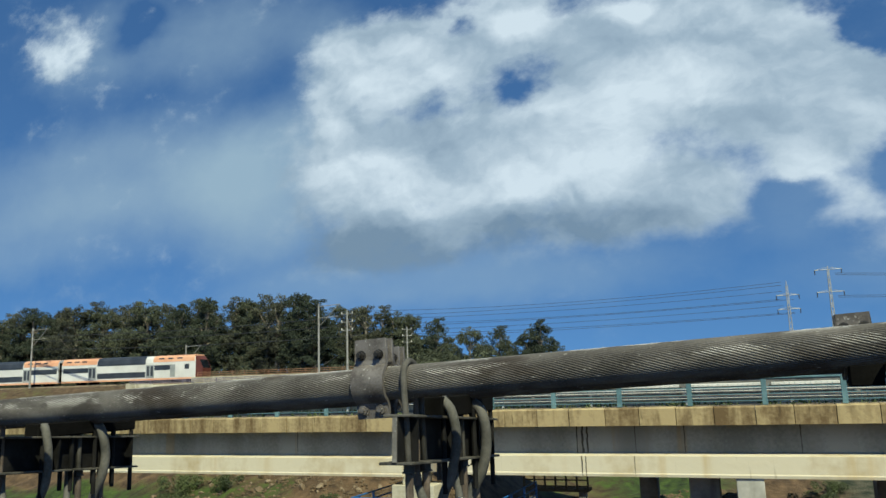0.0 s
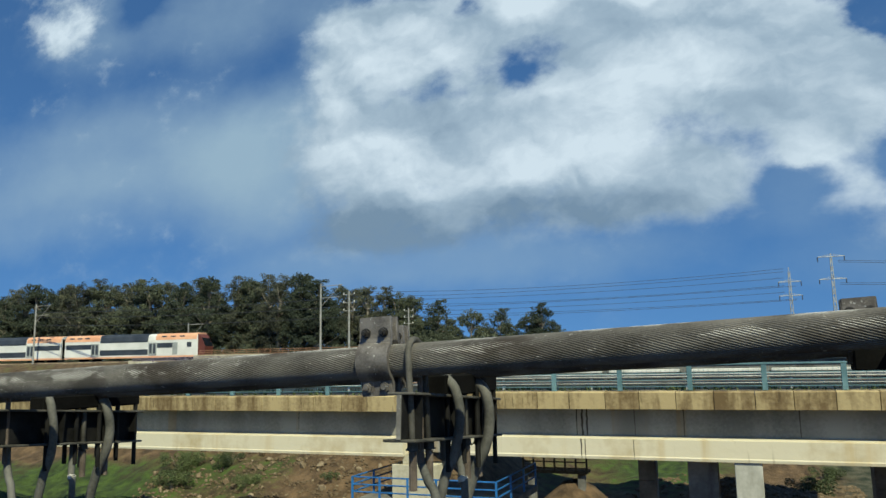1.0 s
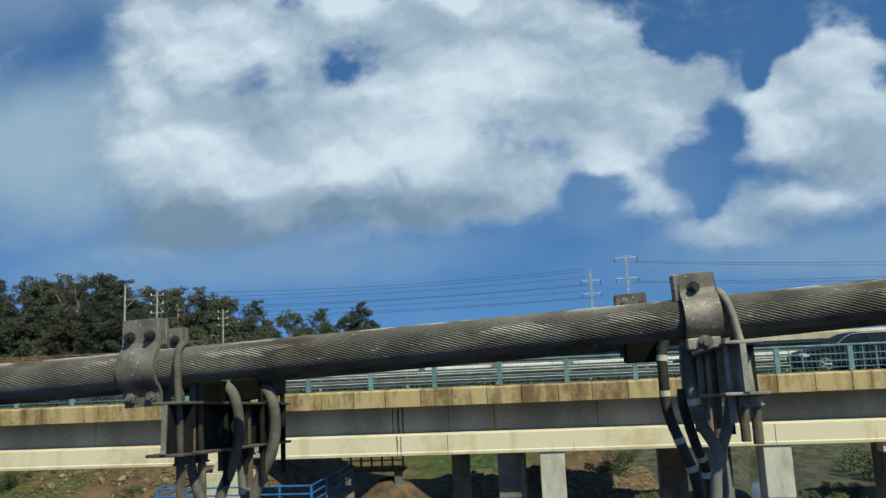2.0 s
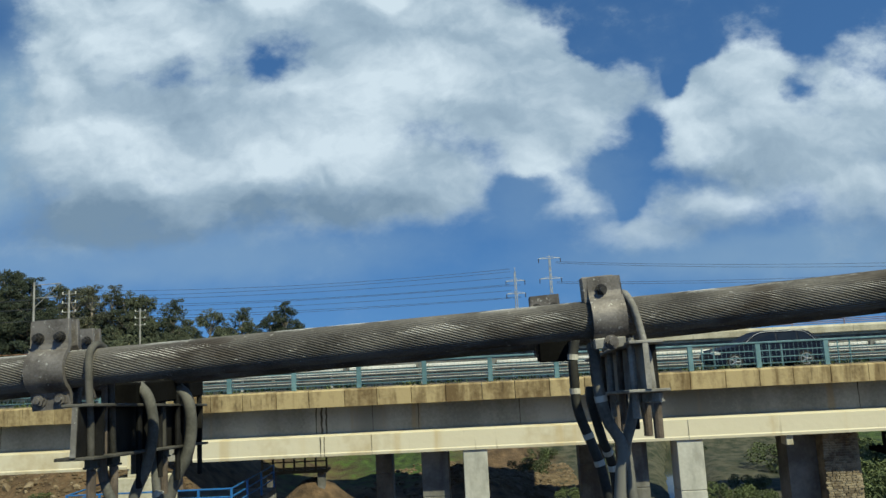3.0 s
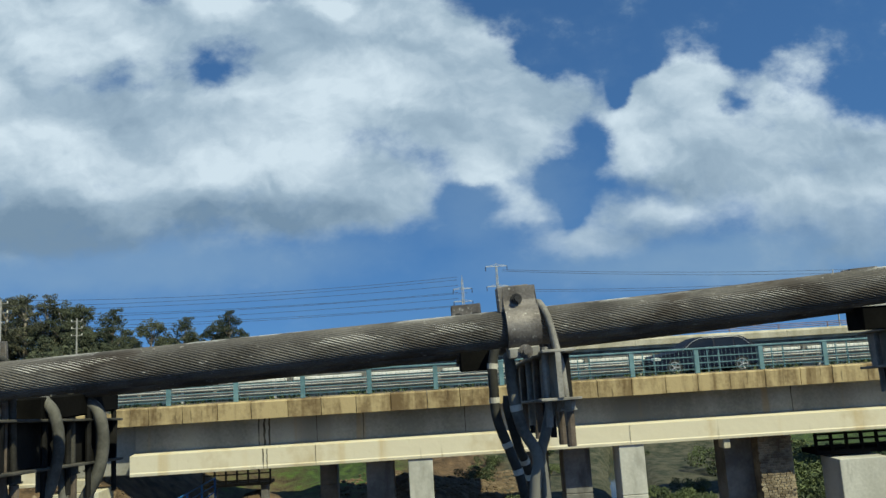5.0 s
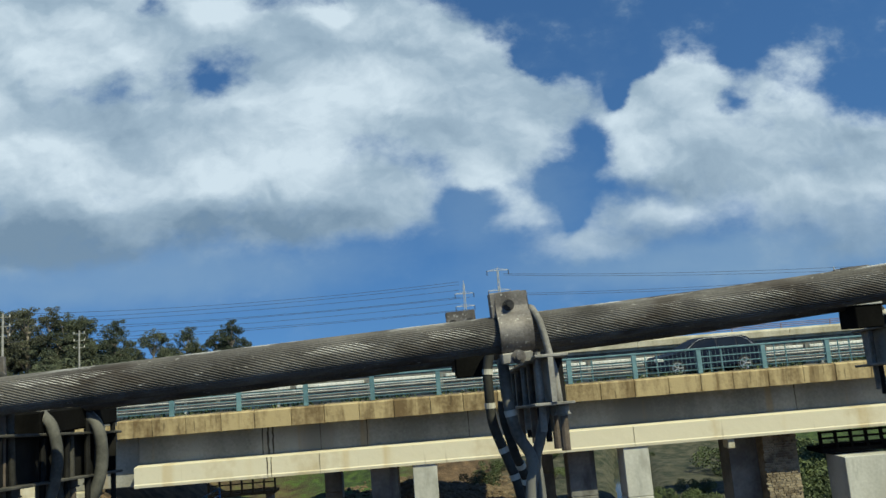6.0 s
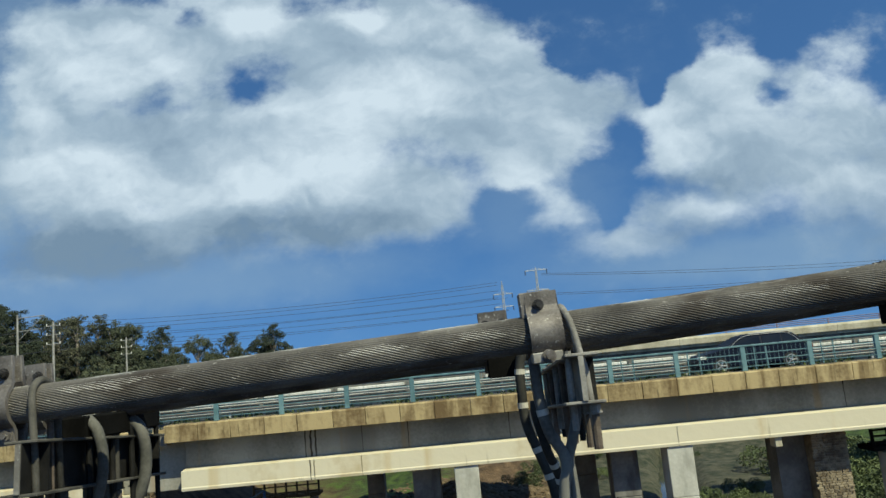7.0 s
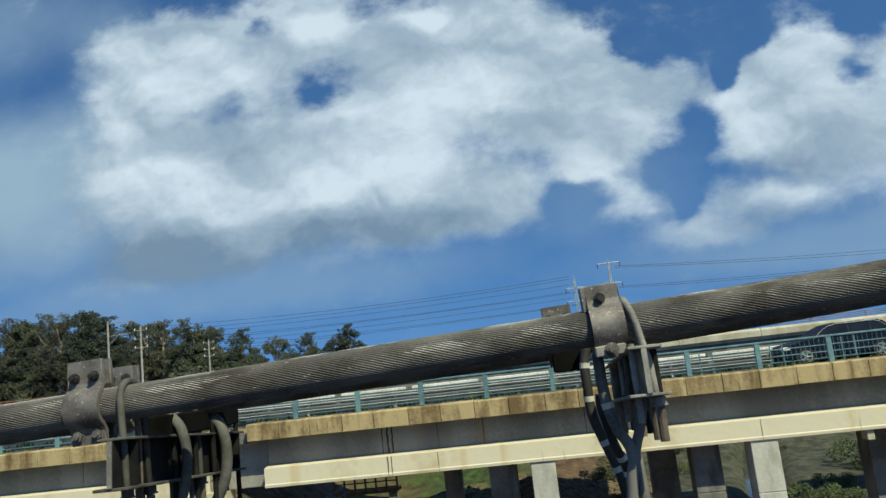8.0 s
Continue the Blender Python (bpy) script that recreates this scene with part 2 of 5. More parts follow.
# Darker copies of the steel, with the shade under the cables in their colour.
M_DIMSTEEL = mat("shaded_grey_steel", (0.050, 0.048, 0.042), (0.125, 0.118, 0.104), 10, 0.75, 0.2, bump=0.3, fine=120)
M_DARKSTEEL = mat("shaded_black_steel", (0.007, 0.007, 0.007), (0.022, 0.021, 0.020), 10, 0.7, 0.2, bump=0.3, fine=120)
M_BOLT = mat("dark_bolt_steel", (0.03, 0.028, 0.027), (0.085, 0.078, 0.072), 20, 0.5, 0.6, bump=0.3, fine=200)
M_RUST = mat("rusty_thread", (0.085, 0.066, 0.052), (0.19, 0.15, 0.12), 18, 0.85, 0.2, bump=0.5, fine=220)
M_HOSE = mat("grey_hose", (0.070, 0.070, 0.063), (0.155, 0.150, 0.135), 8, 0.7, bump=0.1, fine=90)
# Lighter copy of the hose grey; the light on these hoses is in it.
M_PALEHOSE = mat("lit_grey_hose", (0.085, 0.082, 0.074), (0.18, 0.174, 0.157), 8, 0.6, bump=0.1, fine=90)
M_BLACKHOSE = mat("black_hose", (0.022, 0.022, 0.021), (0.055, 0.054, 0.05), 8, 0.55, bump=0.1, fine=90)
M_BAND = mat("pale_tape_and_highlight", (0.42, 0.40, 0.36), (0.60, 0.58, 0.52), 20, 0.7, bump=0.1)
M_BLACK = mat("black_steel", (0.004, 0.004, 0.004), (0.009, 0.0088, 0.0085), 9, 0.85, bump=0.2, fine=90)
M_BLACK.node_tree.nodes["Principled BSDF"].inputs["Specular IOR Level"].default_value = 0.05
M_ROCK = mat("pale_rock", (0.11, 0.078, 0.045), (0.28, 0.22, 0.145), 1.5, 0.92, bump=0.5, fine=8, spread=0.4)
M_STONE = mat("rubble_stone", (0.13, 0.10, 0.065), (0.32, 0.265, 0.18), 1.6, 0.9, bump=0.5, fine=7, spread=0.2)
M_WOODPOLE = mat("grey_pole", (0.22, 0.215, 0.20), (0.36, 0.355, 0.34), 2, 0.8, bump=0.1)
M_WIRE = mat("dark_wire", (0.03, 0.035, 0.045), (0.05, 0.055, 0.065), 2, 0.7, bump=0)
M_BARK = mat("bark", (0.15, 0.125, 0.095), (0.32, 0.28, 0.225), 2, 0.95, bump=0.5, fine=9)
M_LEAF = mat("grey_green_leaves", (0.034, 0.046, 0.028), (0.090, 0.102, 0.060), 0.5, 0.9, bump=0, fine=2, spread=0.35)
M_LEAF_DRY = mat("olive_brown_leaves", (0.040, 0.045, 0.030), (0.108, 0.112, 0.070), 0.5, 0.9, bump=0, fine=2, spread=0.35)
M_BUSH = mat("green_leaves", (0.040, 0.058, 0.022), (0.105, 0.135, 0.048), 1.2, 0.75, bump=0, fine=5, spread=0.3)
M_T_WHITE = mat("train_white", (0.60, 0.60, 0.58), (0.74, 0.74, 0.72), 0.4, 0.45, bump=0)
M_T_DARK = mat("train_dark_band", (0.030, 0.036, 0.048), (0.055, 0.062, 0.078), 0.6, 0.3, bump=0)
M_T_ORANGE = mat("train_orange", (0.62, 0.31, 0.18), (0.72, 0.41, 0.26), 0.6, 0.5, bump=0)
M_T_RED = mat("train_nose", (0.085, 0.025, 0.02), (0.15, 0.045, 0.03), 0.6, 0.4, bump=0)
M_MAUVE = mat("faded_mauve_paint", (0.13, 0.11, 0.16), (0.22, 0.19, 0.25), 2, 0.6, bump=0)
M_FENCE = mat("red_oxide_paint", (0.20, 0.10, 0.06), (0.32, 0.18, 0.11), 1, 0.8, bump=0)
M_T_GREY = mat("train_door_grey", (0.26, 0.28, 0.28), (0.36, 0.38, 0.38), 0.6, 0.5, bump=0)
M_CARPAINT = mat("navy_car_paint", (0.004, 0.007, 0.018), (0.008, 0.013, 0.030), 2, 0.55, 0.0, bump=0)
M_CARPAINT.node_tree.nodes["Principled BSDF"].inputs["Specular IOR Level"].default_value = 0.12
M_CARGLASS = mat("tinted_glass", (0.004, 0.005, 0.007), (0.009, 0.011, 0.014), 2, 0.12, bump=0)
M_TYRE = mat("tyre_rubber", (0.012, 0.012, 0.012), (0.025, 0.025, 0.025), 8, 0.85, bump=0.2)
M_RIM = mat("alloy_rim", (0.45, 0.45, 0.46), (0.6, 0.6, 0.6), 6, 0.35, 0.8, bump=0)


def flakes(m, scale, stretch, edge, colour):
    """Sparse pale flakes of old paint and lime on a material."""
    nt = m.node_tree
    N, L = nt.nodes.new, nt.links.new
    bsdf = nt.nodes["Principled BSDF"]
    old = bsdf.inputs["Base Color"].links[0].from_socket
    geo, mp, tx, st, mx = N("ShaderNodeNewGeometry"), N("ShaderNodeMapping"), N("ShaderNodeTexNoise"), N("ShaderNodeMapRange"), N("ShaderNodeMix")
    mp.inputs["Scale"].default_value = stretch
    tx.inputs["Scale"].default_value, tx.inputs["Detail"].default_value = scale, 7
    st.inputs["From Min"].default_value, st.inputs["From Max"].default_value = edge, edge + 0.05
    mx.data_type = "RGBA"
    mx.inputs["B"].default_value = (*colour, 1)
    L(geo.outputs["Position"], mp.inputs[0])
    L(mp.outputs[0], tx.inputs["Vector"])
    L(tx.outputs[0], st.inputs["Value"])
    L(st.outputs[0], mx.inputs["Factor"])
    L(old, mx.inputs["A"])
    L(mx.outputs["Result"], bsdf.inputs["Base Color"])


def stains(m, scale, stretch, edge, width, colour, most=0.8):
    """Soft-edged streaks and blotches of another colour, at one size."""
    flakes(m, scale, stretch, edge, colour)
    nt = m.node_tree
    mx = nt.nodes["Principled BSDF"].inputs["Base Color"].links[0].from_node
    st = mx.inputs["Factor"].links[0].from_node
    st.interpolation_type = "SMOOTHSTEP"
    st.inputs["From Max"].default_value, st.inputs["To Max"].default_value = edge + width, most


def lit_top_flakes(m, scale, stretch, colour):
    """Pale lime flakes on the upper side alone, with its lit rim painted in."""
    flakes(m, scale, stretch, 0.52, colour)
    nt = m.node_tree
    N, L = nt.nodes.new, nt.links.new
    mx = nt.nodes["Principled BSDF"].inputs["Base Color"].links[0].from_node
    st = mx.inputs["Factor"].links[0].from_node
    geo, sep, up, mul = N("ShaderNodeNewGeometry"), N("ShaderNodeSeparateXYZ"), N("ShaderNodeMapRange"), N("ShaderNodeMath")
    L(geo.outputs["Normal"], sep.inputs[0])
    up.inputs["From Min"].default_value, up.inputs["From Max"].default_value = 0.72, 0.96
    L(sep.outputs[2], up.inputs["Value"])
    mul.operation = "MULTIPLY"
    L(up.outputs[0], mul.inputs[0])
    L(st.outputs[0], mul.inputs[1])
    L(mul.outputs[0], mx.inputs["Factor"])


for m_ in (M_CABLE, M_CLAMP, M_STEEL, M_DIMSTEEL, M_DARKSTEEL, M_HOSE, M_PALEHOSE, M_BLACKHOSE):
    m_.node_tree.nodes["Principled BSDF"].inputs["Specular IOR Level"].default_value = 0.2
stains(M_CABLE, 7, (0.6, 1, 1), 0.53, 0.14, (0.060, 0.048, 0.040), 0.75)
flakes(M_CABLE, 150, (0.22, 1, 1), 0.665, (0.36, 0.345, 0.32))
flakes(M_CABLE, 60, (0.3, 1, 1), 0.73, (0.42, 0.41, 0.385))
lit_top_flakes(M_CABLE, 16, (0.35, 1, 1), (0.60, 0.59, 0.57))
flakes(M_CLAMP, 90, (1, 1, 1), 0.635, (0.40, 0.385, 0.36))
flakes(M_STEEL, 110, (1, 1, 0.5), 0.67, (0.38, 0.36, 0.33))


stains(M_FASCIA, 3.2, (1, 1, 0.10), 0.55, 0.14, (0.13, 0.08, 0.03), 0.6)
stains(M_FASCIA, 9, (1, 1, 0.12), 0.61, 0.12, (0.065, 0.045, 0.022), 0.6)
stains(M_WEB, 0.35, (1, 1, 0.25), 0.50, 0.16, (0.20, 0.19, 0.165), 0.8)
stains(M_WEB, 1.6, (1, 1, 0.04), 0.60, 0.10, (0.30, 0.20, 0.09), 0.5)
stains(M_GIRDER, 1.1, (1, 1, 0.05), 0.55, 0.18, (0.50, 0.36, 0.15), 0.6)
stains(M_GIRDER, 5.0, (1, 1, 0.08), 0.62, 0.12, (0.30, 0.24, 0.14), 0.6)
stains(M_PIER, 2.2, (1, 1, 0.3), 0.56, 0.16, (0.27, 0.26, 0.22), 0.6)
stains(M_CREAM, 3.0, (1, 1, 0.12), 0.60, 0.14, (0.22, 0.18, 0.11), 0.45)
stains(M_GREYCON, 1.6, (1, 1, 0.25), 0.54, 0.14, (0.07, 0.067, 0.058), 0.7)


def ground_mat():
    m = bpy.data.materials.new("grass_and_earth")
    m.use_nodes = True
    nt = m.node_tree
    N, L = nt.nodes.new, nt.links.new
    bsdf = nt.nodes["Principled BSDF"]
    bsdf.inputs["Roughness"].default_value = 0.95
    geo = N("ShaderNodeNewGeometry")
    a, b, c = (N("ShaderNodeTexNoise") for _ in range(3))
    for n, s, d in ((a, 0.09, 6), (b, 1.3, 8), (c, 6.0, 5)):
        n.inputs["Scale"].default_value, n.inputs["Detail"].default_value = s, d
        L(geo.outputs["Position"], n.inputs["Vector"])
    earth, grass = N("ShaderNodeValToRGB"), N("ShaderNodeValToRGB")
    for r, lo, hi in ((earth, (0.045, 0.028, 0.014), (0.158, 0.102, 0.055)), (grass, (0.010, 0.021, 0.004), (0.058, 0.096, 0.015))):
        r.color_ramp.elements[0].position, r.color_ramp.elements[1].position = 0.33, 0.68
        r.color_ramp.elements[0].color, r.color_ramp.elements[1].color = (*lo, 1), (*hi, 1)
        L(b.outputs[0], r.inputs[0])
    att = N("ShaderNodeAttribute")
    att.attribute_name = "green"
    mixv = N("ShaderNodeMath")
    mixv.operation = "ADD"
    L(att.outputs["Fac"], mixv.inputs[0])
    L(a.outputs[0], mixv.inputs[1])
    step = N("ShaderNodeMapRange")
    wob = N("ShaderNodeMath")
    wob.operation = "MULTIPLY_ADD"
    L(b.outputs[0], wob.inputs[0])
    wob.inputs[1].default_value = 0.5
    L(mixv.outputs[0], wob.inputs[2])
    step.inputs["From Min"].default_value, step.inputs["From Max"].default_value = 1.12, 1.38
    L(wob.outputs[0], step.inputs["Value"])
    mix = N("ShaderNodeMix")
    mix.data_type = "RGBA"
    L(step.outputs[0], mix.inputs["Factor"])
    L(earth.outputs[0], mix.inputs["A"])
    L(grass.outputs[0], mix.inputs["B"])
    mud, silt, wet = N("ShaderNodeAttribute"), N("ShaderNodeMix"), N("ShaderNodeValToRGB")
    mud.attribute_name = "mud"
    silt.data_type = "RGBA"
    wet.color_ramp.elements[0].position, wet.color_ramp.elements[1].position = 0.35, 0.65
    wet.color_ramp.elements[0].color, wet.color_ramp.elements[1].color = (0.016, 0.024, 0.010, 1), (0.085, 0.080, 0.052, 1)
    L(b.outputs[0], wet.inputs[0])
    L(mud.outputs["Fac"], silt.inputs["Factor"])
    L(mix.outputs["Result"], silt.inputs["A"])
    L(wet.outputs[0], silt.inputs["B"])
    L(silt.outputs["Result"], bsdf.inputs["Base Color"])
    bp = N("ShaderNodeBump")
    bp.inputs["Strength"].default_value, bp.inputs["Distance"].default_value = 0.9, 0.15
    L(c.outputs[0], bp.inputs["Height"])
    L(bp.outputs[0], bsdf.inputs["Normal"])
    return m


def water_mat():
    m = bpy.data.materials.new("still_water")
    m.use_nodes = True
    b = m.node_tree.nodes["Principled BSDF"]
    b.inputs["Base Color"].default_value = (0.035, 0.04, 0.03, 1)
    b.inputs["Roughness"].default_value = 0.06
    n = m.node_tree.nodes.new("ShaderNodeTexNoise")
    n.inputs["Scale"].default_value = 60
    p = m.node_tree.nodes.new("ShaderNodeBump")
    p.inputs["Strength"].default_value, p.inputs["Distance"].default_value = 0.08, 0.02
    m.node_tree.links.new(n.outputs[0], p.inputs["Height"])
    m.node_tree.links.new(p.outputs[0], b.inputs["Normal"])
    return m


M_GROUND, M_WATER = ground_mat(), water_mat()


# ---- mesh helpers ----
def mesh_of(name, bm, material, smooth=False):
    me = bpy.data.meshes.new(name)
    bmesh.ops.recalc_face_normals(bm, faces=bm.faces)
    bm.to_mesh(me)
    bm.free()
    me.materials.append(material)
    if smooth:
        me.shade_smooth()
    return me


def part(name, bm, material, parent=None, label="", smooth=False):
    ob = new(name, mesh_of(name, bm, material, smooth))
    if parent is not None:
        ob.parent = parent
    return tagged(ob, label)


def root(name, label, category, group="", at=(0, 0, 0)):
    ob = new(name)
    ob.location = at
    ob.empty_display_size = 0.2
    return tagged(ob, label, category, group)


def box(bm, x0, x1, y0, y1, z0, z1, bevel=0.0):
    r = bmesh.ops.create_cube(bm, size=1.0)
    for v in r["verts"]:
        v.co = Vector((x0 + (v.co.x + 0.5) * (x1 - x0), y0 + (v.co.y + 0.5) * (y1 - y0), z0 + (v.co.z + 0.5) * (z1 - z0)))
    if bevel:
        es = list({e for v in r["verts"] for e in v.link_edges})
        bmesh.ops.bevel(bm, geom=es, offset=bevel, segments=1, affect="EDGES")
    return bm


def boxes(*bs, bevel=0.0):
    bm = bmesh.new()
    for b in bs:
        box(bm, *b, bevel=bevel)
    return bm


def profile(pts, axis, a0, a1):
    """A closed outline, pulled along an axis: pts are (y, z) for 'x', (x, z) for 'y'."""
    bm = bmesh.new()
    n = len(pts)
    put = (lambda a, p: (a, p[0], p[1])) if axis == "x" else (lambda a, p: (p[0], a, p[1]))
    r0 = [bm.verts.new(put(a0, p)) for p in pts]
    r1 = [bm.verts.new(put(a1, p)) for p in pts]
    for i in range(n):
        bm.faces.new((r0[i], r0[(i + 1) % n], r1[(i + 1) % n], r1[i]))
    bm.faces.new(r0)
    bm.faces.new(r1[::-1])
    return bm


def tube(bm, pts, r, sides=8, r1=None):
    """A round bar through points, with closed ends."""
    pts = [Vector(p) for p in pts]
    rings = []
    side = None
    for i, p in enumerate(pts):
        d = (pts[min(i + 1, len(pts) - 1)] - pts[max(i - 1, 0)]).normalized()
        if side is None:
            side = d.orthogonal().normalized()
        side = (side - d * side.dot(d)).normalized()
        other = d.cross(side)
        rr = r if r1 is None else r + (r1 - r) * i / (len(pts) - 1)
        rings.append([bm.verts.new(p + (side * math.cos(a) + other * math.sin(a)) * rr) for a in (2 * math.pi * k / sides for k in range(sides))])
    for a, b in zip(rings, rings[1:]):
        for k in range(sides):
            bm.faces.new((a[k], a[(k + 1) % sides], b[(k + 1) % sides], b[k]))
    bm.faces.new(rings[0][::-1])
    bm.faces.new(rings[-1])
    return bm


def curve_pts(ctrl, steps=6):
    """A smooth run through control points."""
    c = [Vector(p) for p in ctrl]
    c = [c[0] * 2 - c[1]] + c + [c[-1] * 2 - c[-2]]
    out = []
    for i in range(1, len(c) - 2):
        for s in range(steps):
            t = s / steps
            p0, p1, p2, p3 = c[i - 1:i + 3]
            out.append(0.5 * ((2 * p1) + (p2 - p0) * t + (2 * p0 - 5 * p1 + 4 * p2 - p3) * t * t + (3 * p1 - p0 - 3 * p2 + p3) * t ** 3))
    out.append(c[-2])
    return out


def structure(name, bm, material, label, category, smooth=False):
    return tagged(part(name, bm, material, smooth=smooth), label, category, kind="structure")


# ---- ground ----
def smooth(a, b, v):
    t = np.clip((v - a) / (b - a), 0, 1)
    return t * t * (3 - 2 * t)


def track_y(x):
    return 102.8 + (x + 83.0) * 0.186


def height(x, y):
    x, y = np.asarray(x, float), np.asarray(y, float)
    left = smooth(-15, -24, x)
    low_l = -8.3 + 3.7 * smooth(36, 48, y + 0.12 * (x + 30)) + 1.6 * smooth(50, 80, y)
    low_r = -9.6 + 3.2 * smooth(63, 82, y - 0.2 * x) + 2.0 * smooth(84, 105, y)
    z = low_r + (low_l - low_r) * left
    z = z + 2.9 * np.exp(-(((x + 10.3) / 2.5) ** 2 + ((y - 46) / 3.0) ** 2))
    z = z + 1.6 * np.exp(-(((x + 1.5) / 3.0) ** 2 + ((y - 57) / 5.0) ** 2))
    z = z + (-11.0 - z) * np.exp(-(((x - 14.6 - 0.22 * (y - 60)) / 1.5) ** 4)) * smooth(34, 42, y) * (1 - smooth(80, 88, y))
    line = 102.8 + (x + 83) * 0.186
    bank = smooth(line - 20, line - 7, y) * smooth(-25, -55, x)
    z = z + (1.35 - z) * bank
    far = smooth(150, 500, y)
    z = z + (-3.0 - z) * far * (1 - bank)
    wob = 0.35 * np.sin(x * 0.71 + 1.3 * np.sin(y * 0.31)) * np.cos(y * 0.53 + x * 0.17) + 0.16 * np.sin(x * 1.9 + y * 1.1) * np.sin(y * 2.3 - x * 0.6)
    return z + wob * (1 - 0.8 * bank) * (1 - 0.8 * smooth(3, 7, x))


def build_ground():
    xs = np.concatenate([[-3500, -1500, -700, -400, -280], np.arange(-220, -62, 5.0), np.arange(-60, 44, 0.8), np.arange(45, 150, 8.0), [220, 400, 900, 1800, 3500]])
    ys = np.concatenate([[-1500, -400, -100, -30], np.arange(-10, 28, 4.0), np.arange(29, 96, 0.8), np.arange(97, 170, 3.0), [185, 220, 300, 450, 700, 1200, 2200, 4500]])
    X, Y = np.meshgrid(xs, ys)
    Z = height(X, Y)
    co = np.stack([X, Y, Z], -1).reshape(-1, 3)
    nx, ny = len(xs), len(ys)
    faces = [(j * nx + i, j * nx + i + 1, (j + 1) * nx + i + 1, (j + 1) * nx + i) for j in range(ny - 1) for i in range(nx - 1)]
    me = bpy.data.meshes.new("ground")
    me.from_pydata(co.tolist(), [], faces)
    x, y = co[:, 0], co[:, 1]
    green = 0.35 + 0.85 * smooth(-23, -30, x) * (1 - smooth(43, 47, y)) - 0.5 * smooth(-13, -20, x) * smooth(36, 39, y) * (1 - smooth(47, 52, y))
    green = green + 0.5 * np.exp(-(((x + 6) / 5) ** 2 + ((y - 66) / 7) ** 2)) + 0.5 * smooth(14, 20, x) * smooth(34, 44, y)
    green = green - 0.6 * np.exp(-(((x + 9.3) / 3.2) ** 2 + ((y - 46) / 3.6) ** 2)) - 0.45 * np.exp(-(((x - 2) / 4) ** 2 + ((y - 60) / 9) ** 2))
    at = me.attributes.new("green", "FLOAT", "POINT")
    at.data.foreach_set("value", green.astype(np.float32))
    mud = smooth(3.5, 6.5, x - 0.02 * (y - 60) + 0.8 * np.sin(y * 0.9)) * (1 - smooth(0.40, 0.44, x / np.maximum(y, 1) + 0.01 * np.sin(y * 1.3))) * smooth(36, 40, y) * (1 - smooth(112, 120, y))
    am = me.attributes.new("mud", "FLOAT", "POINT")
    am.data.foreach_set("value", mud.astype(np.float32))
    me.materials.append(M_GROUND)
    me.shade_smooth()
    tagged(new("ground", me), "grass and bare red earth of a valley with banks", "ground", kind="structure")
    bm = bmesh.new()
    box(bm, 7.0, 24.0, 33, 88, -11.4, -10.45)
    structure("water", bm, M_WATER, "narrow still stream in the valley floor", "water")


build_ground()


# ---- road bridge across the valley ----
BX0, BX1 = -11.44, 62.0
bridge = tagged(root("road_bridge", "pale concrete girder road bridge with stained coping", "bridge"), kind="structure")


def girder(x0, x1, dz):
    pts = [(29.15, -2.51), (28.40, -2.505), (28.22, -2.51), (27.80, -2.56), (27.808, -3.13), (27.785, -3.17), (27.80, -3.26), (29.2, -3.26)]
    return profile([(y, z + dz) for y, z in pts], "x", x0, x1)


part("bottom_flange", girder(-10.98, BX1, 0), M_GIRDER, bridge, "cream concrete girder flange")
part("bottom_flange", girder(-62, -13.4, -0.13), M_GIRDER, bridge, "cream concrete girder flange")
part("girder_web", boxes((-10.98, BX1, 28.32, 29.2, -2.50, -1.2)), M_WEB, bridge, "grey concrete girder web, darkened as in shade")
part("girder_web", boxes((-62, -13.4, 28.32, 29.2, -2.63, -1.33)), M_WEB, bridge, "grey concrete girder web, darkened as in shade")
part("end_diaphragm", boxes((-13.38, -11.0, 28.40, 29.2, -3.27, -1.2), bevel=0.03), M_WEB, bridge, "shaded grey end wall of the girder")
part("deck_slab", boxes((BX0, BX1, 27.85, 34.2, -1.46, -1.06)), M_GREYCON, bridge)
part("deck_slab", boxes((-62, BX0 - 0.05, 27.85, 34.2, -1.59, -1.19)), M_GREYCON, bridge)
part("road_surface", boxes((BX0, BX1, 28.35, 33.6, -1.055, -1.045)), M_ROAD, bridge, "grey asphalt")
part("road_surface", boxes((-62, BX0 - 0.05, 28.35, 33.6, -1.185, -1.175)), M_ROAD, bridge, "grey asphalt")
for yy in (30.6, 32.6):
    part("girder", boxes((-10.98, BX1, yy, yy + 0.35, -3.2, -1.47)), M_GREYCON, bridge)
    part("girder", boxes((-62, -13.4, yy, yy + 0.35, -3.33, -1.60)), M_GREYCON, bridge)


def seep(x, w, z0, z1, y, material, label):
    """A run of dried seepage on the concrete, with an uneven rim."""
    rnd = random.Random(int(x * 100))
    bm = bmesh.new()
    n = 9
    a, b = [], []
    for i in range(n):
        z = z1 + (z0 - z1) * i / (n - 1)
        k = (1 - 0.35 * i / n) * rnd.uniform(0.6, 1.1)
        o = rnd.uniform(-0.2, 0.2) * w
        a.append(bm.verts.new((x - w * k / 2 + o, y, z)))
        b.append(bm.verts.new((x + w * k / 2 + o, y, z)))
    for i in range(n - 1):
        bm.faces.new((a[i], b[i], b[i + 1], a[i + 1]))
    ext = bmesh.ops.extrude_face_region(bm, geom=bm.faces[:])
    for v in ext["geom"]:
        if isinstance(v, bmesh.types.BMVert):
            v.co.y += 0.004
    part("seepage_mark", bm, material, bridge, label)


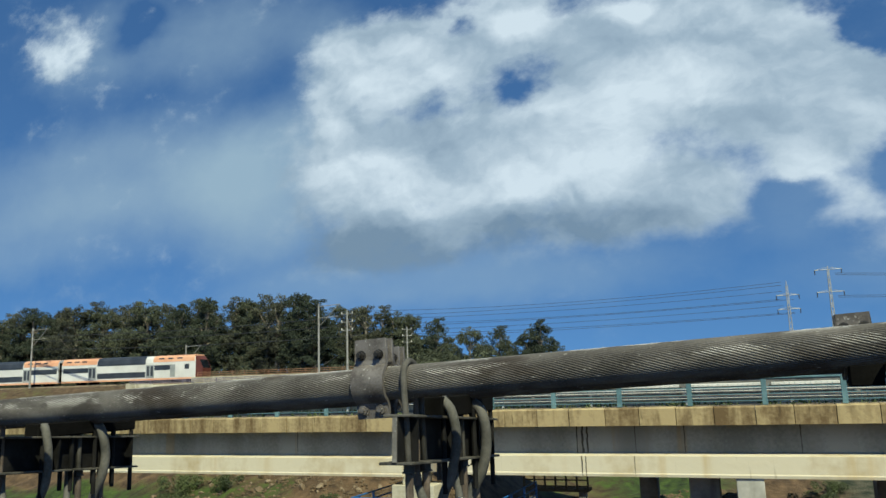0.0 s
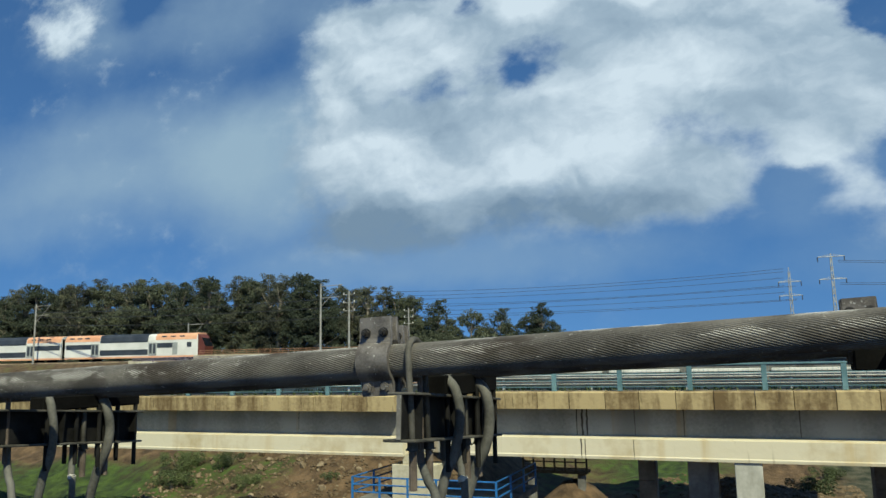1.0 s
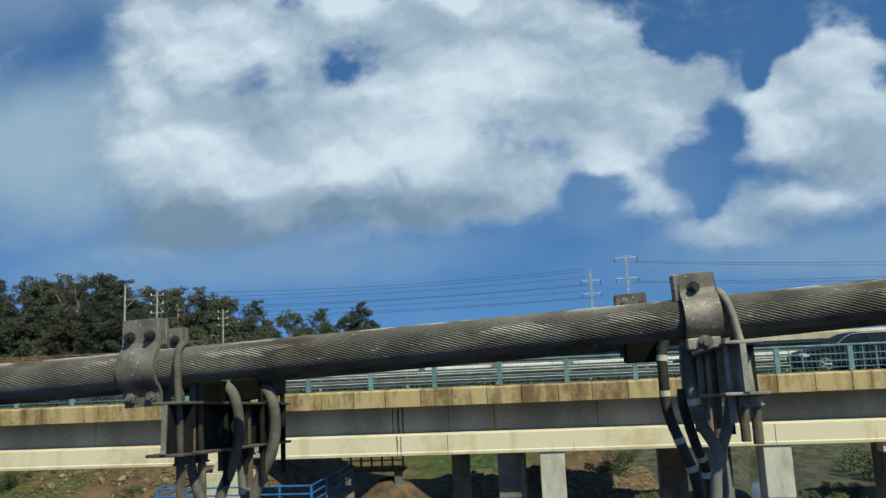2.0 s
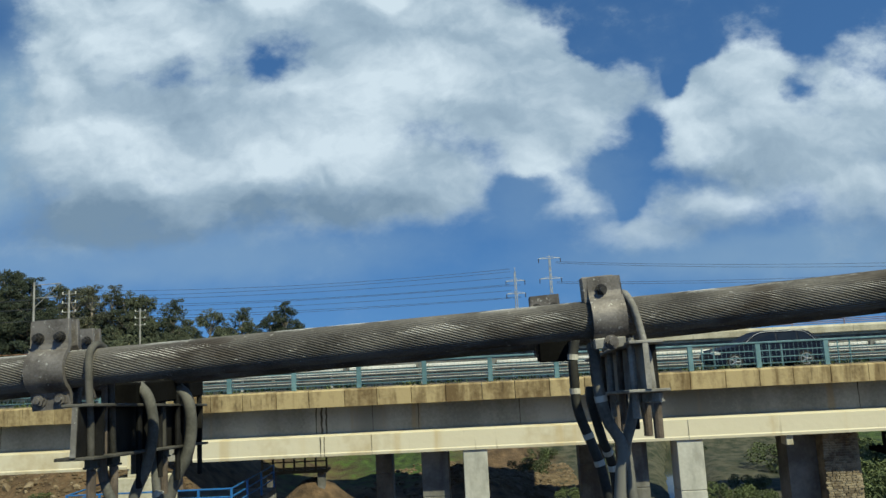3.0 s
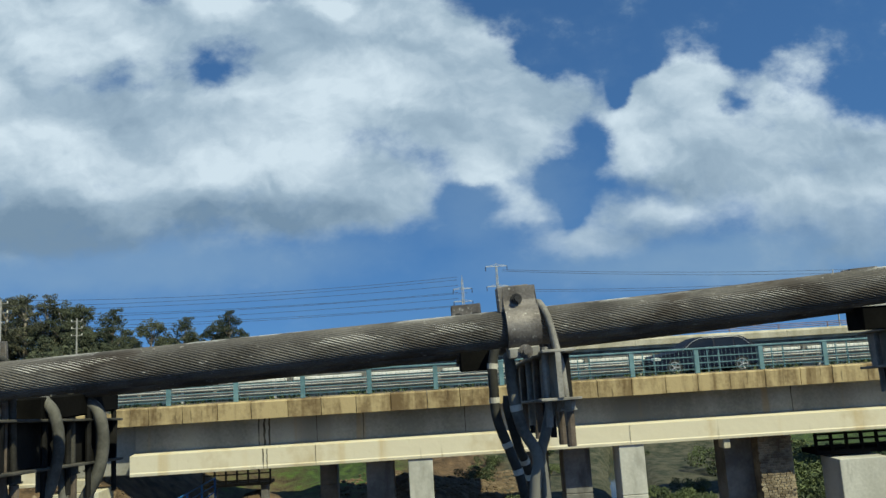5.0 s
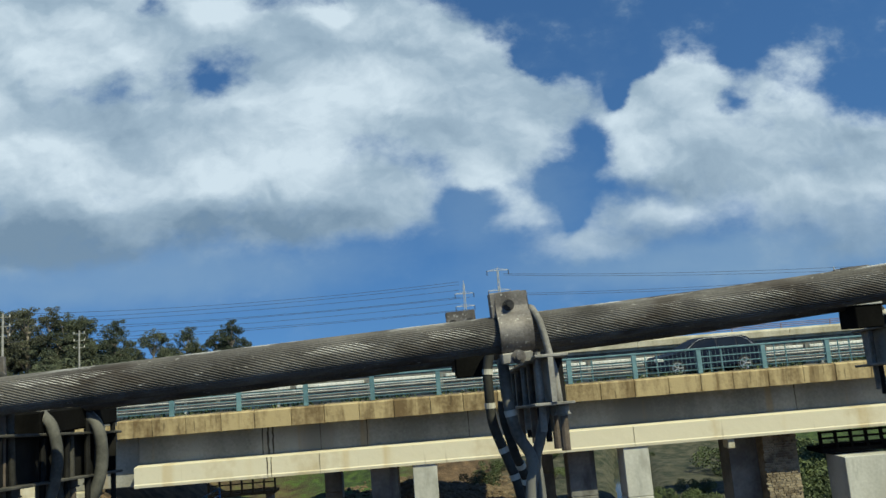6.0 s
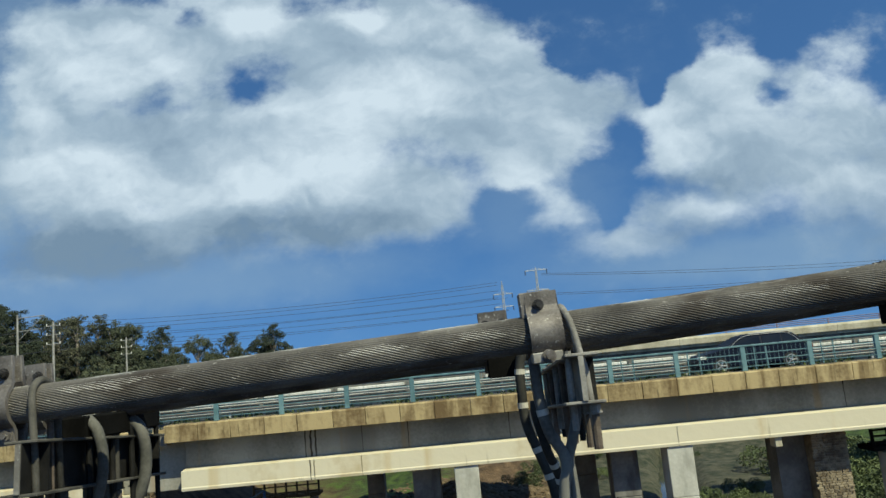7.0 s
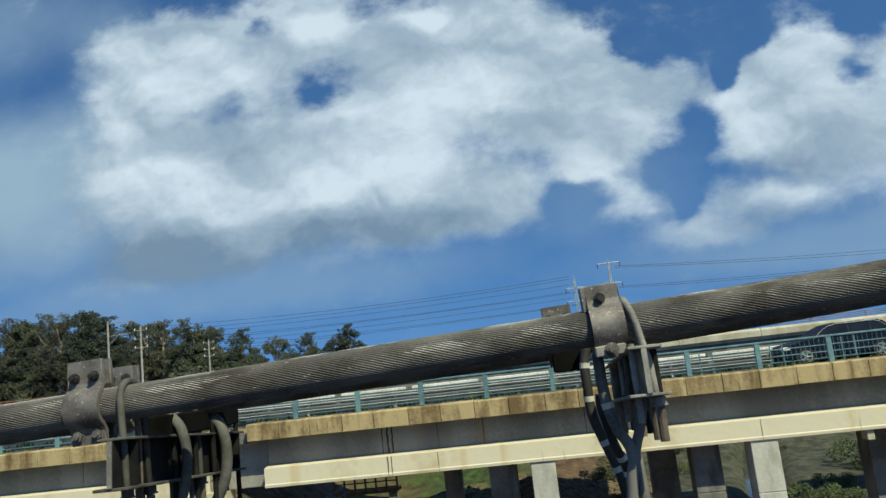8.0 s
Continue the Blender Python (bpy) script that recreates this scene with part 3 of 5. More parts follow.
for x, w in ((-6.52, 0.10), (-6.32, 0.22), (-6.14, 0.17), (-4.42, 0.06), (-2.72, 0.08), (1.0, 0.08), (13.2, 0.10), (-18.5, 0.06), (24.0, 0.1)):
    seep(x, w * 0.5, -2.50, -1.50, 28.312, M_CRACK, "dark seepage run")
for x, w in ((-6.28, 0.09), (-6.14, 0.07), (-4.42, 0.035), (6.9, 0.03)):
    seep(x, w * 0.5, -3.25, -2.56, 27.788, M_CRACK, "dark seepage run")


def coping_mesh(w):
    pts = [(27.50, -1.50), (27.47, -0.93), (27.51, -0.89), (28.15, -0.87), (28.15, -1.05), (27.86, -1.05), (27.86, -1.50)]
    bm = profile(pts, "x", 0.012, w - 0.012)
    return mesh_of("coping_block", bm, M_FASCIA)


COPINGS = [coping_mesh(w) for w in (1.18, 1.24, 1.30)]


def copings(x, x1, dz):
    rnd = random.Random(5)
    while x < x1:
        k = rnd.choice((0, 1, 1, 2))
        ob = new("coping_block", COPINGS[k])
        ob.parent = bridge
        ob.location = (x, rnd.uniform(-0.008, 0.008), dz + rnd.uniform(-0.006, 0.006))
        x += (1.18, 1.24, 1.30)[k]


part("coping_end", boxes((-13.3, -11.5, 27.95, 28.5, -1.60, -1.02), bevel=0.03), M_FASCIA, bridge)


# railing: posts with three rails and thin bars
def railing(x0, x1, dz, twin):
    ob = root("bridge_railing", "teal painted steel railing on the bridge coping", "railing", "bridge railings")
    part("top_rail", boxes((x0, x1, 27.74, 27.83, -0.02 + dz, 0.05 + dz), bevel=0.015), M_TEAL, ob)
    part("middle_rail", boxes((x0, x1, 27.76, 27.81, -0.29 + dz, -0.26 + dz)), M_TEAL, ob)
    part("lower_rail", boxes((x0, x1, 27.76, 27.81, -0.52 + dz, -0.49 + dz)), M_TEAL, ob)
    part("bottom_rail", boxes((x0, x1, 27.76, 27.81, -0.735 + dz, -0.71 + dz)), M_TEAL, ob)
    post = mesh_of("post", boxes((-0.085, 0.085, -0.03, 0.0, -0.87, 0.02), (-0.085, -0.06, 0.0, 0.10, -0.87, 0.02), (0.06, 0.085, 0.0, 0.10, -0.87, 0.02), bevel=0.006), M_TEAL)
    bar = mesh_of("bar", boxes((-0.004, 0.004, -0.004, 0.004, -0.70, -0.02)), M_TEAL)
    rest = bmesh.new()
    twins = mesh_of("thin_post", boxes((-0.02, 0.02, -0.015, 0.015, -0.84, 0.0)), M_TEAL)
    k = math.ceil(x0 / 2.4)
    while k * 2.4 < x1 - 0.2:
        p = new("post", post)
        p.parent, p.location = ob, (k * 2.4, 27.78, dz)
        if (k + 1) * 2.4 < x1:
            for i in range(14):
                bx = k * 2.4 + 0.16 * (i + 1)
                if -12.5 < bx < 21:
                    q = new("bar", bar)
                    q.parent, q.location = ob, (bx, 27.785, dz)
                else:
                    box(rest, bx - 0.004, bx + 0.004, 27.781, 27.789, -0.70 + dz, -0.02 + dz)
        if k * 2.4 > twin:
            for o in (0.42, 0.85):
                q = new("thin_post", twins)
                q.parent, q.location = ob, (k * 2.4 + o, 27.80, dz)
        k += 1
    tagged(part("far_bars", rest, M_TEAL, ob), kind="stuff")
    return ob


railing(-12.1, 61.5, 0, 3.0)
railing(-61.5, -13.6, -0.13, 1000)


# far side of the deck: kerb, guard rail and pale panel barrier
def guard_rail():
    ob = root("guard_rail", "galvanised steel guard rail along the far side of the road", "guard rail")
    w = [(33.40, -0.57), (33.32, -0.52), (33.40, -0.47), (33.32, -0.42), (33.40, -0.37), (33.43, -0.37), (33.35, -0.42), (33.43, -0.47), (33.35, -0.52), (33.43, -0.57)]
    part("beam", profile(w, "x", -60, 60), M_GALV, ob)
    part("lower_beam", profile([(y, z - 0.27) for y, z in w], "x", -60, 60), M_GALV, ob)
    part("timber_rail", boxes((-60, 60, 33.30, 33.36, -0.685, -0.645)), M_FENCE, ob, "thin red brown strip")
    pm = mesh_of("post", boxes((-0.05, 0.05, 33.43, 33.52, -1.05, -0.35)), M_GALV)
    for k in range(-14, 15):
        p = new("post", pm)
        p.parent, p.location = ob, (k * 4.0 + 1.1, 0, 0)


def panel_barrier():
    ob = root("panel_barrier", "low white panel barrier in long pieces with gaps", "barrier")
    pm = mesh_of("panel", boxes((0, 3.0, 33.98, 34.06, -0.34, -0.21), bevel=0.02), M_WHITE)
    sm = mesh_of("support", boxes((-0.06, 0.06, 33.99, 34.10, -1.08, -0.20)), M_GREYCON)
    for k in range(-18, 18):
        p = new("panel", pm)
        p.parent, p.location = ob, (k * 3.3 + 0.4, 0, 0)
        p = new("support", sm)
        p.parent, p.location = ob, (k * 3.3 + 0.25, 0, 0)


guard_rail()
panel_barrier()
structure("kerb", boxes((-60, 60, 33.62, 34.15, -1.06, -0.82), bevel=0.03), M_CREAM, "pale concrete kerb along the far side of the road", "kerb")


def weeds():
    rnd = random.Random(8)
    bm = bmesh.new()
    for _ in range(5200):
        near = rnd.random() < 0.6
        x, y = rnd.uniform(-45, 45), rnd.uniform(28.17, 28.5) if near else rnd.uniform(33.45, 33.6)
        clump = math.sin(x * 1.7) + math.sin(x * 4.3 + 1.0) + rnd.uniform(-1.2, 1.2)
        if clump < -0.3:
            continue
        h = rnd.uniform(0.05, 0.13) + 0.05 * max(0.0, clump)
        z = (-1.05 if y > 28.35 else -0.88) if near else -1.04
        z -= 0.13 if near and x < -11.5 else 0.0
        a = rnd.uniform(0, 3.1)
        w = rnd.uniform(0.025, 0.07)
        dx, dy = w * math.cos(a), w * 0.6 * math.sin(a)
        top = (x + rnd.uniform(-0.07, 0.07), y, z + h)
        bm.faces.new([bm.verts.new(p) for p in ((x - dx, y - dy, z), (x + dx, y + dy, z), top)])
    tagged(part("roadside_weeds", bm, M_BUSH), "tufts of green weeds along the kerbs", "weeds", kind="stuff")


weeds()


# ---- piers ----
def pier(x0, x1, y0, y1, z0, z1, material, label):
    ob = root("bridge_pier", label, "pier", "bridge piers")
    z = z1
    while z > z0 + 0.05:
        b = max(z0, z - 1.75)
        part("pier_lift", boxes((x0, x1, y0, y1, b + 0.006, z - 0.006), bevel=0.02), material, ob)
        z = b
    return ob


pier(-1.148, -0.275, 27.86, 28.86, -10.2, -3.27, M_PIER, "pale square concrete pier under the girder")
pier(6.457, 7.38, 27.86, 28.86, -10.2, -3.27, M_PIER, "pale square concrete pier under the girder")
pier(14.45, 16.3, 27.86, 29.2, -10.2, -4.25, M_PIER, "wide pale concrete pier below a steel walkway")
pier(22.0, 23.0, 27.86, 28.86, -10.2, -3.27, M_PIER, "pale square concrete pier under the girder")
pier(-13.9, -12.1, 27.86, 29.2, -10.2, -3.70, M_CREAM, "broad cream concrete pier below the joint of two spans")
# Piers further under the deck take a darkened grey, shade put into the colour.
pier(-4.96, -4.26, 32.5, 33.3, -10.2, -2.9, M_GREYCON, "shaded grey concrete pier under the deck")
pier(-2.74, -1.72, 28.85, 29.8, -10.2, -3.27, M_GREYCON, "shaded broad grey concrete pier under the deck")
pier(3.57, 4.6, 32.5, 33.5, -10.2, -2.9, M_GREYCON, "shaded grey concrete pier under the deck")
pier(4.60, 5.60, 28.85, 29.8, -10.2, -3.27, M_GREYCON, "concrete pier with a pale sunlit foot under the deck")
part("bearing_block", boxes((10.3, 10.55, 27.9, 28.4, -3.62, -3.27), bevel=0.02), M_CREAM, bridge)
part("bearing_block", boxes((-13.5, -12.6, 28.0, 28.9, -3.70, -3.27), bevel=0.02), M_CREAM, bridge)

stone_pier = root("stone_pier", "old rubble stone pier with a sunlit foot", "pier")
part("core", boxes((12.0, 13.24, 28.88, 30.4, -10.4, -3.27)), M_STONE, stone_pier)
# Corner post in the same grey, darkened for shade.
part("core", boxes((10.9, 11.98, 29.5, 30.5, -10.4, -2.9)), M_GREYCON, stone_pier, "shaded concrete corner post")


# ---- parallel bridge behind, with its parapet and pipe rails ----
back = tagged(root("rear_bridge", "second concrete bridge behind with a cream parapet", "bridge"), kind="structure")
for k in range(-9, 14):
    part("parapet_panel", profile([(45.0, 0.28), (44.97, 0.60), (45.03, 0.73), (45.3, 0.73), (45.3, 0.10), (45.2, 0.10), (45.2, 0.28)], "x", k * 4.6 - 1.6, k * 4.6 + 2.98), M_CREAM, back)
# Unseen slab depths are set by the shade they throw on the valley.
part("deck_slab", boxes((-44, 8, 45.35, 57, -0.5, 0.12)), M_GREYCON, back)
part("deck_slab", boxes((8.02, 64, 45.35, 49, -0.5, 0.12)), M_GREYCON, back)
part("web", boxes((-44, 64, 46.2, 46.6, -2.6, -0.52)), M_GREYCON, back)
rear_rail = root("rear_railing", "thin dull mauve pipe rails above the rear parapet", "railing")
for z in (0.84, 0.94, 1.04):
    bm = bmesh.new()
    tube(bm, [(-44, 45.15, z), (64, 45.15, z)], 0.026, 6)
    part("pipe", bm, M_MAUVE, rear_rail)
pm = mesh_of("post", boxes((-0.03, 0.03, 45.12, 45.18, 0.72, 1.05)), M_MAUVE)
for k in range(-14, 21):
    p = new("post", pm)
    p.parent, p.location = rear_rail, (k * 3.0, 0, 0)
lamp = root("lamp_post", "slender dark steel post on the rear parapet", "post")
bm = bmesh.new()
tube(bm, [(25.0, 45.6, 0.1), (25.0, 45.6, 4.2)], 0.05, 8, 0.035)
part("shaft", bm, M_GALV, lamp)
part("footing", boxes((24.7, 25.3, 45.33, 45.8, 0.1, 0.72), bevel=0.02), M_CREAM, lamp)


# ---- walkway and blue rails below the bridge ----
def blue_rails():
    ob = root("platform_railing", "bright blue steel railing round an inspection platform", "railing")
    x0, x1, y0, y1, zf = -15.2, -9.3, 27.0, 32.5, -5.0
    for z in (-4.1, -4.38, -4.66):
        bm = bmesh.new()
        tube(bm, [(x0, y1, z), (x0, y0, z), (x1, y0, z), (x1, y1, z)], 0.032, 6)
        part("rail", bm, M_BLUE, ob)
    pm = mesh_of("post", boxes((-0.035, 0.035, -0.035, 0.035, zf, -4.07)), M_BLUE)
    for k in range(6):
        p = new("post", pm)
        p.parent, p.location = ob, (x0 + (x1 - x0) * k / 5, y0, 0)
    for k in range(1, 4):
        for x in (x0, x1):
            p = new("post", pm)
            p.parent, p.location = ob, (x, y0 + (y1 - y0) * k / 3, 0)
    slab = root("platform", "grey concrete inspection platform beside the pier", "platform")
    part("slab", boxes((x0 - 0.1, x1 + 0.1, y0 - 0.1, y1, zf - 0.25, zf), bevel=0.02), M_GREYCON, slab)
    pl = mesh_of("column", boxes((-0.25, 0.25, -0.25, 0.25, -10.2, zf - 0.25)), M_GREYCON)
    for x in (x0 + 0.5, x1 - 0.5):
        p = new("column", pl)
        p.parent, p.location = slab, (x, 29.0, 0)


def dark_walkway(name, x0, x1, y, z0, z1, material, label):
    ob = root(name, label, "walkway")
    for z in (z0, (z0 + z1) / 2, z1):
        part("rail", boxes((x0, x1, y, y + 0.06, z - 0.035, z + 0.035)), material, ob)
    part("floor", boxes((x0, x1, y, y + 1.2, z0 - 0.32, z0 - 0.16)), material, ob)
    n = max(2, int((x1 - x0) / 0.55))
    pm = mesh_of("post", boxes((-0.05, 0.05, y - 0.02, y + 0.08, z0 - 0.2, z1 + 0.05)), material)
    for k in range(n + 1):
        p = new("post", pm)
        p.parent, p.location = ob, (x0 + (x1 - x0) * k / n, 0, 0)
    return ob


blue_rails()
dark_walkway("steel_walkway", 14.0, 21.5, 28.5, -3.85, -3.42, M_BLACK, "black steel walkway with rails under the girder")
dark_walkway("steel_walkway", -13.4, -9.6, 45.0, -6.0, -5.3, M_BLACK, "dark steel walkway in the shade below the bridge")
for x in (-13.0, -10.0):
    ob = pier(x - 0.2, x + 0.2, 45.2, 45.8, -10.3, -6.33, M_GREYCON, "small shaded concrete prop below a walkway")


# Unseen deck, added so less light bounces up onto the cables' undersides.
structure("near_deck", boxes((-24, 22, -3.2, 4.2, -1.75, -1.40), bevel=0.01), M_DECK, "unseen dark deck added below the near cables to cut bounced light", "deck")


# ---- near suspension cables, clamps and hangers ----
AXIS_Y, CABLE_R = 2.27, 0.055


def axis_z(x):
    return 0.303 + 0.0445 * x + 0.0012 * x * x + 0.011 * max(x, 0.0) ** 2


def cable_mesh():
    wires, per = 44, 3
    n = wires * per
    xs = np.concatenate([np.arange(-16, -4.5, 0.25), np.arange(-4.5, 2.4, 0.022), np.arange(2.4, 14, 0.25)])
    phi0 = np.arange(n) * 2 * np.pi / n
    r = CABLE_R * np.array([(0.948, 0.992, 1.0)[k % 3] for k in range(n)])
    co = []
    for x in xs:
        phi = phi0 - 6.8 * x
        co.append(np.stack([np.full(n, x), -np.cos(phi) * r, axis_z(x) + np.sin(phi) * r], -1))
    co = np.concatenate(co)
    faces = [(i * n + k, i * n + (k + 1) % n, (i + 1) * n + (k + 1) % n, (i + 1) * n + k) for i in range(len(xs) - 1) for k in range(n)]
    me = bpy.data.meshes.new("steel_cable")
    me.from_pydata(co.tolist(), [], faces)
    me.materials.append(M_CABLE)
    return me


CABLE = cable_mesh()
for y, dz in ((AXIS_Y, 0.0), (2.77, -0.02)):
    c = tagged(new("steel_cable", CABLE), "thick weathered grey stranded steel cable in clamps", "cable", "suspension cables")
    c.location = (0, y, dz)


def bolt_mesh(r, h):
    bm = bmesh.new()
    for rr, y0, y1, sides in ((r * 1.25, -0.004, 0.0, 14), (r, -h, -0.004, 6), (r * 0.55, -h - 0.012, -h, 10)):
        tube(bm, [(0, y0, 0), (0, y1, 0)], rr, sides)
    return mesh_of("bolt", bm, M_BOLT)


BOLT = bolt_mesh(0.0135, 0.016)
BOLT_GREY = BOLT.copy()
BOLT_GREY.materials[0] = M_CLAMP


def half_plate(width, up, down, t=0.015, gap=0.016):
    """Front half of a clamp: ears above and below, bent round the cable between them."""
    R = CABLE_R + 0.004
    inner = [(-gap, up), (-gap, R + 0.012)]
    a0 = math.radians(62)
    for k in range(25):
        a = a0 - 2 * a0 * k / 24
        inner.append((-R * math.cos(a), R * math.sin(a)))
    inner += [(-gap, -R - 0.012), (-gap, -down)]
    outer = [(-gap - t, up), (-gap - t, R + 0.020)]
    for k in range(25):
        a = a0 - 2 * a0 * k / 24
        outer.append((-(R + t) * math.cos(a), (R + t) * math.sin(a) * 0.97))
    outer += [(-gap - t, -R - 0.020), (-gap - t, -down)]
    bm = profile(inner + outer[::-1], "x", -width / 2, width / 2)
    sharp = [e for e in bm.edges if abs((e.verts[0].co - e.verts[1].co).x) < 1e-6 and len(e.link_faces) == 2]
    bmesh.ops.bevel(bm, geom=sharp, offset=0.0025, segments=1, affect="EDGES")
    return bm


def clamp(x, y, dz, width, up, down, bolts, label, ear=0.0):
    ob = root("cable_clamp", label, "clamp", "cable clamps", (x, y, axis_z(x) + dz))
    ob.rotation_euler = (0, -math.atan(0.0445 + 0.0024 * x), 0)
    part("front_plate", half_plate(width, up, down), M_CLAMP, ob)
    b = part("back_plate", half_plate(width, up, down), M_CLAMP, ob)
    b.rotation_euler = (0, 0, math.pi)
    if ear:
        part("ear", boxes((-width / 2 - ear, width / 2 - ear, -0.030, 0.012, up - 0.075, up + 0.003), bevel=0.004), M_CLAMP, ob)
        part("lower_lug", boxes((-width / 2 - 0.004, width / 2 - 0.010, -0.060, -0.030, -down - 0.002, -down + 0.030), bevel=0.004), M_STEEL, ob, "pale worn lower lug")
    for bx, bz in bolts:
        q = new("bolt", BOLT)
        q.parent, q.location = ob, (bx, -0.060 if ear and bz < 0 else -0.031, bz)
        q.rotation_euler = (0, 0.4 * bx * 30, 0)
        if bz < 0:
            q.data = BOLT_GREY
            q.scale = (1.25, 0.8, 1.25)
        tagged(q, "dark hexagonal bolt" if bz > 0 else "grey hexagonal bolt")
    return ob


FOUR = ((-0.033, 0.097), (0.032, 0.097), (-0.033, -0.084), (0.032, -0.084))
clamp(-1.672, AXIS_Y, 0, 0.117, 0.150, 0.113, FOUR, "four-bolt cast steel cable clamp with tall worn ears")
clamp(-0.035, AXIS_Y, 0, 0.097, 0.120, 0.086, ((-0.010, 0.082), (-0.004, -0.070)), "two-bolt cast steel cable clamp with a chipped ear", 0.016)
clamp(1.42, AXIS_Y, 0, 0.097, 0.105, 0.086, ((0.0, 0.082), (0.0, -0.070)), "two-bolt cast steel cable clamp with a chipped ear", 0.010)
for x, up in ((-1.85, 0.173), (-0.162, 0.135), (1.29, 0.10)):
    clamp(x, 2.77, -0.02, 0.105, up, 0.08, ((-0.03, up - 0.045), (0.03, up - 0.045)), "grey cast steel clamp on the rear cable")


def hanger(x, top, height_, lean, front=True, block=False):
    """A short steel beam slung below the cables by U-bolts, with threaded rods through it."""
    label = "steel hanger beam slung under the cables by bent U-bolts"
    ob = root("cable_hanger", label, "hanger", "cable hangers", (x, 2.15, top))
    # The left hangers take the shaded copies of the steel.
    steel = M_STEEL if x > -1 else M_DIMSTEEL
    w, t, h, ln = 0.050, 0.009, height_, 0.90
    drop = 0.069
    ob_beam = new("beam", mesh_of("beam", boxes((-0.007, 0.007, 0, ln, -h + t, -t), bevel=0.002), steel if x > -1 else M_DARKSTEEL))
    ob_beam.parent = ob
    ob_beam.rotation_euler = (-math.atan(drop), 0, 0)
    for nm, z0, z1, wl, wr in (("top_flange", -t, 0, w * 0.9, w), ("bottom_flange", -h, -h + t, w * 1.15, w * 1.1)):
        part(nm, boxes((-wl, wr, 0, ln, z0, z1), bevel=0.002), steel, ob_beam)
    # Added strip of paler steel for the light on the web's front edge.
    part("end_plate", boxes((-0.009, 0.006, -0.005, -0.0005, -h + t, -t)), M_STEEL, ob_beam, "beam end with its lit edge in pale steel")
    # Stiffeners and inner rods are near black, as painted shade.
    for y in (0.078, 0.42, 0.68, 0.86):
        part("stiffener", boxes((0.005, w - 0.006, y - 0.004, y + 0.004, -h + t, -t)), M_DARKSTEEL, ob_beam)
    # bent bars over both cables
    bx = 0.028 if x > -1 else 0.018
    for cy, dz in ((AXIS_Y - 2.15, 0.0), (2.77 - 2.15, -0.02))[0 if front else 1:]:
        ax = axis_z(x) + dz - top
        R = CABLE_R + 0.012
        low = -h - 0.115 - drop * cy
        ctrl = [(bx, cy - R, low)]
        ctrl += [(bx - lean * 0.2, cy - R, -h * 0.4), (bx - lean * 0.6, cy - R, ax - 0.01)]
        arc = [(bx - lean * (0.6 + 0.4 * math.sin(a)), cy - R * math.cos(a), ax + R * math.sin(a)) for a in (math.pi * k / 10 for k in range(1, 10))]
        ctrl += arc + [(bx - lean * 0.6, cy + R, ax - 0.01), (bx, cy + R, low)]
        bm = bmesh.new()
        tube(bm, ctrl, 0.011, 10)
        u = part("u_bolt", bm, steel, ob, "bent round steel bar", smooth=True)
        for yy in (cy - R, cy + R):
            zz = -h - drop * yy
            bm = bmesh.new()
            tube(bm, [(bx, yy, zz - 0.022), (bx, yy, zz - 0.002)], 0.019, 6)
            tube(bm, [(bx, yy, zz - 0.026), (bx, yy, zz - 0.022)], 0.023, 12)
            part("nut", bm, steel, u)
            bm = bmesh.new()
            tube(bm, [(bx, yy, zz - (0.125 if x > -1 else 0.15)), (bx, yy, zz - 0.03)], 0.0135, 10)
            part("threaded_end", bm, M_RUST, u, "rusty threaded rod end")
    if block:
        # Added black block that fills the gap looking dark below the cable.
        part("packing_block", boxes((-0.045, 0.040, 0.30, 0.88, -0.03, axis_z(x) - top - 0.055), bevel=0.006), M_BLACK, ob, "black filler added for the dark gap")
    for k, (rx, yy) in enumerate(((-0.028, 0.06), (-0.026, 0.26), (0.026, 0.34), (-0.028, 0.42), (0.026, 0.50), (-0.028, 0.58), (0.03, 0.74), (-0.026, 0.80), (0.03, 0.86)) + (((0.0, 0.16), (-0.04, 0.50), (0.04, 0.62), (-0.05, 0.70)) if x < -1 else ())):
        if x < -1 and rx < 0 and yy < 0.3:
            continue
        zt, zb = -drop * yy, -h - drop * yy
        bm = bmesh.new()
        tube(bm, [(rx, yy, zb - 0.07 - 0.02 * (k % 3)), (rx, yy, zt + (0.012 if x > -1 else 0.05))], 0.010, 8)
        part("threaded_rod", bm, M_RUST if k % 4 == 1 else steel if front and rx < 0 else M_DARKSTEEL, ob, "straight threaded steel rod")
    return ob


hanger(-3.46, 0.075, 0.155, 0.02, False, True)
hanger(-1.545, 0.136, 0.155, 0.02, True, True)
hanger(0.045, 0.233, 0.141, 0.055)
hanger(1.45, 0.29, 0.145, 0.03)


def hose(ctrl, r, material, label, bands=()):
    pts = curve_pts(ctrl, 7)
    ob = root("hose", label, "hose", "hanging hoses")
    bm = bmesh.new()
    tube(bm, pts, r, 12)
    part("tube", bm, material, ob, smooth=True)
    for k in bands:
        i = int(k * (len(pts) - 3)) + 1
        d = (pts[i + 1] - pts[i]).normalized()
        bm = bmesh.new()
        tube(bm, [pts[i] - d * 0.009, pts[i] + d * 0.009], r + 0.0016, 12)
        part("band", bm, M_BAND, ob, "pale tape and highlight band")


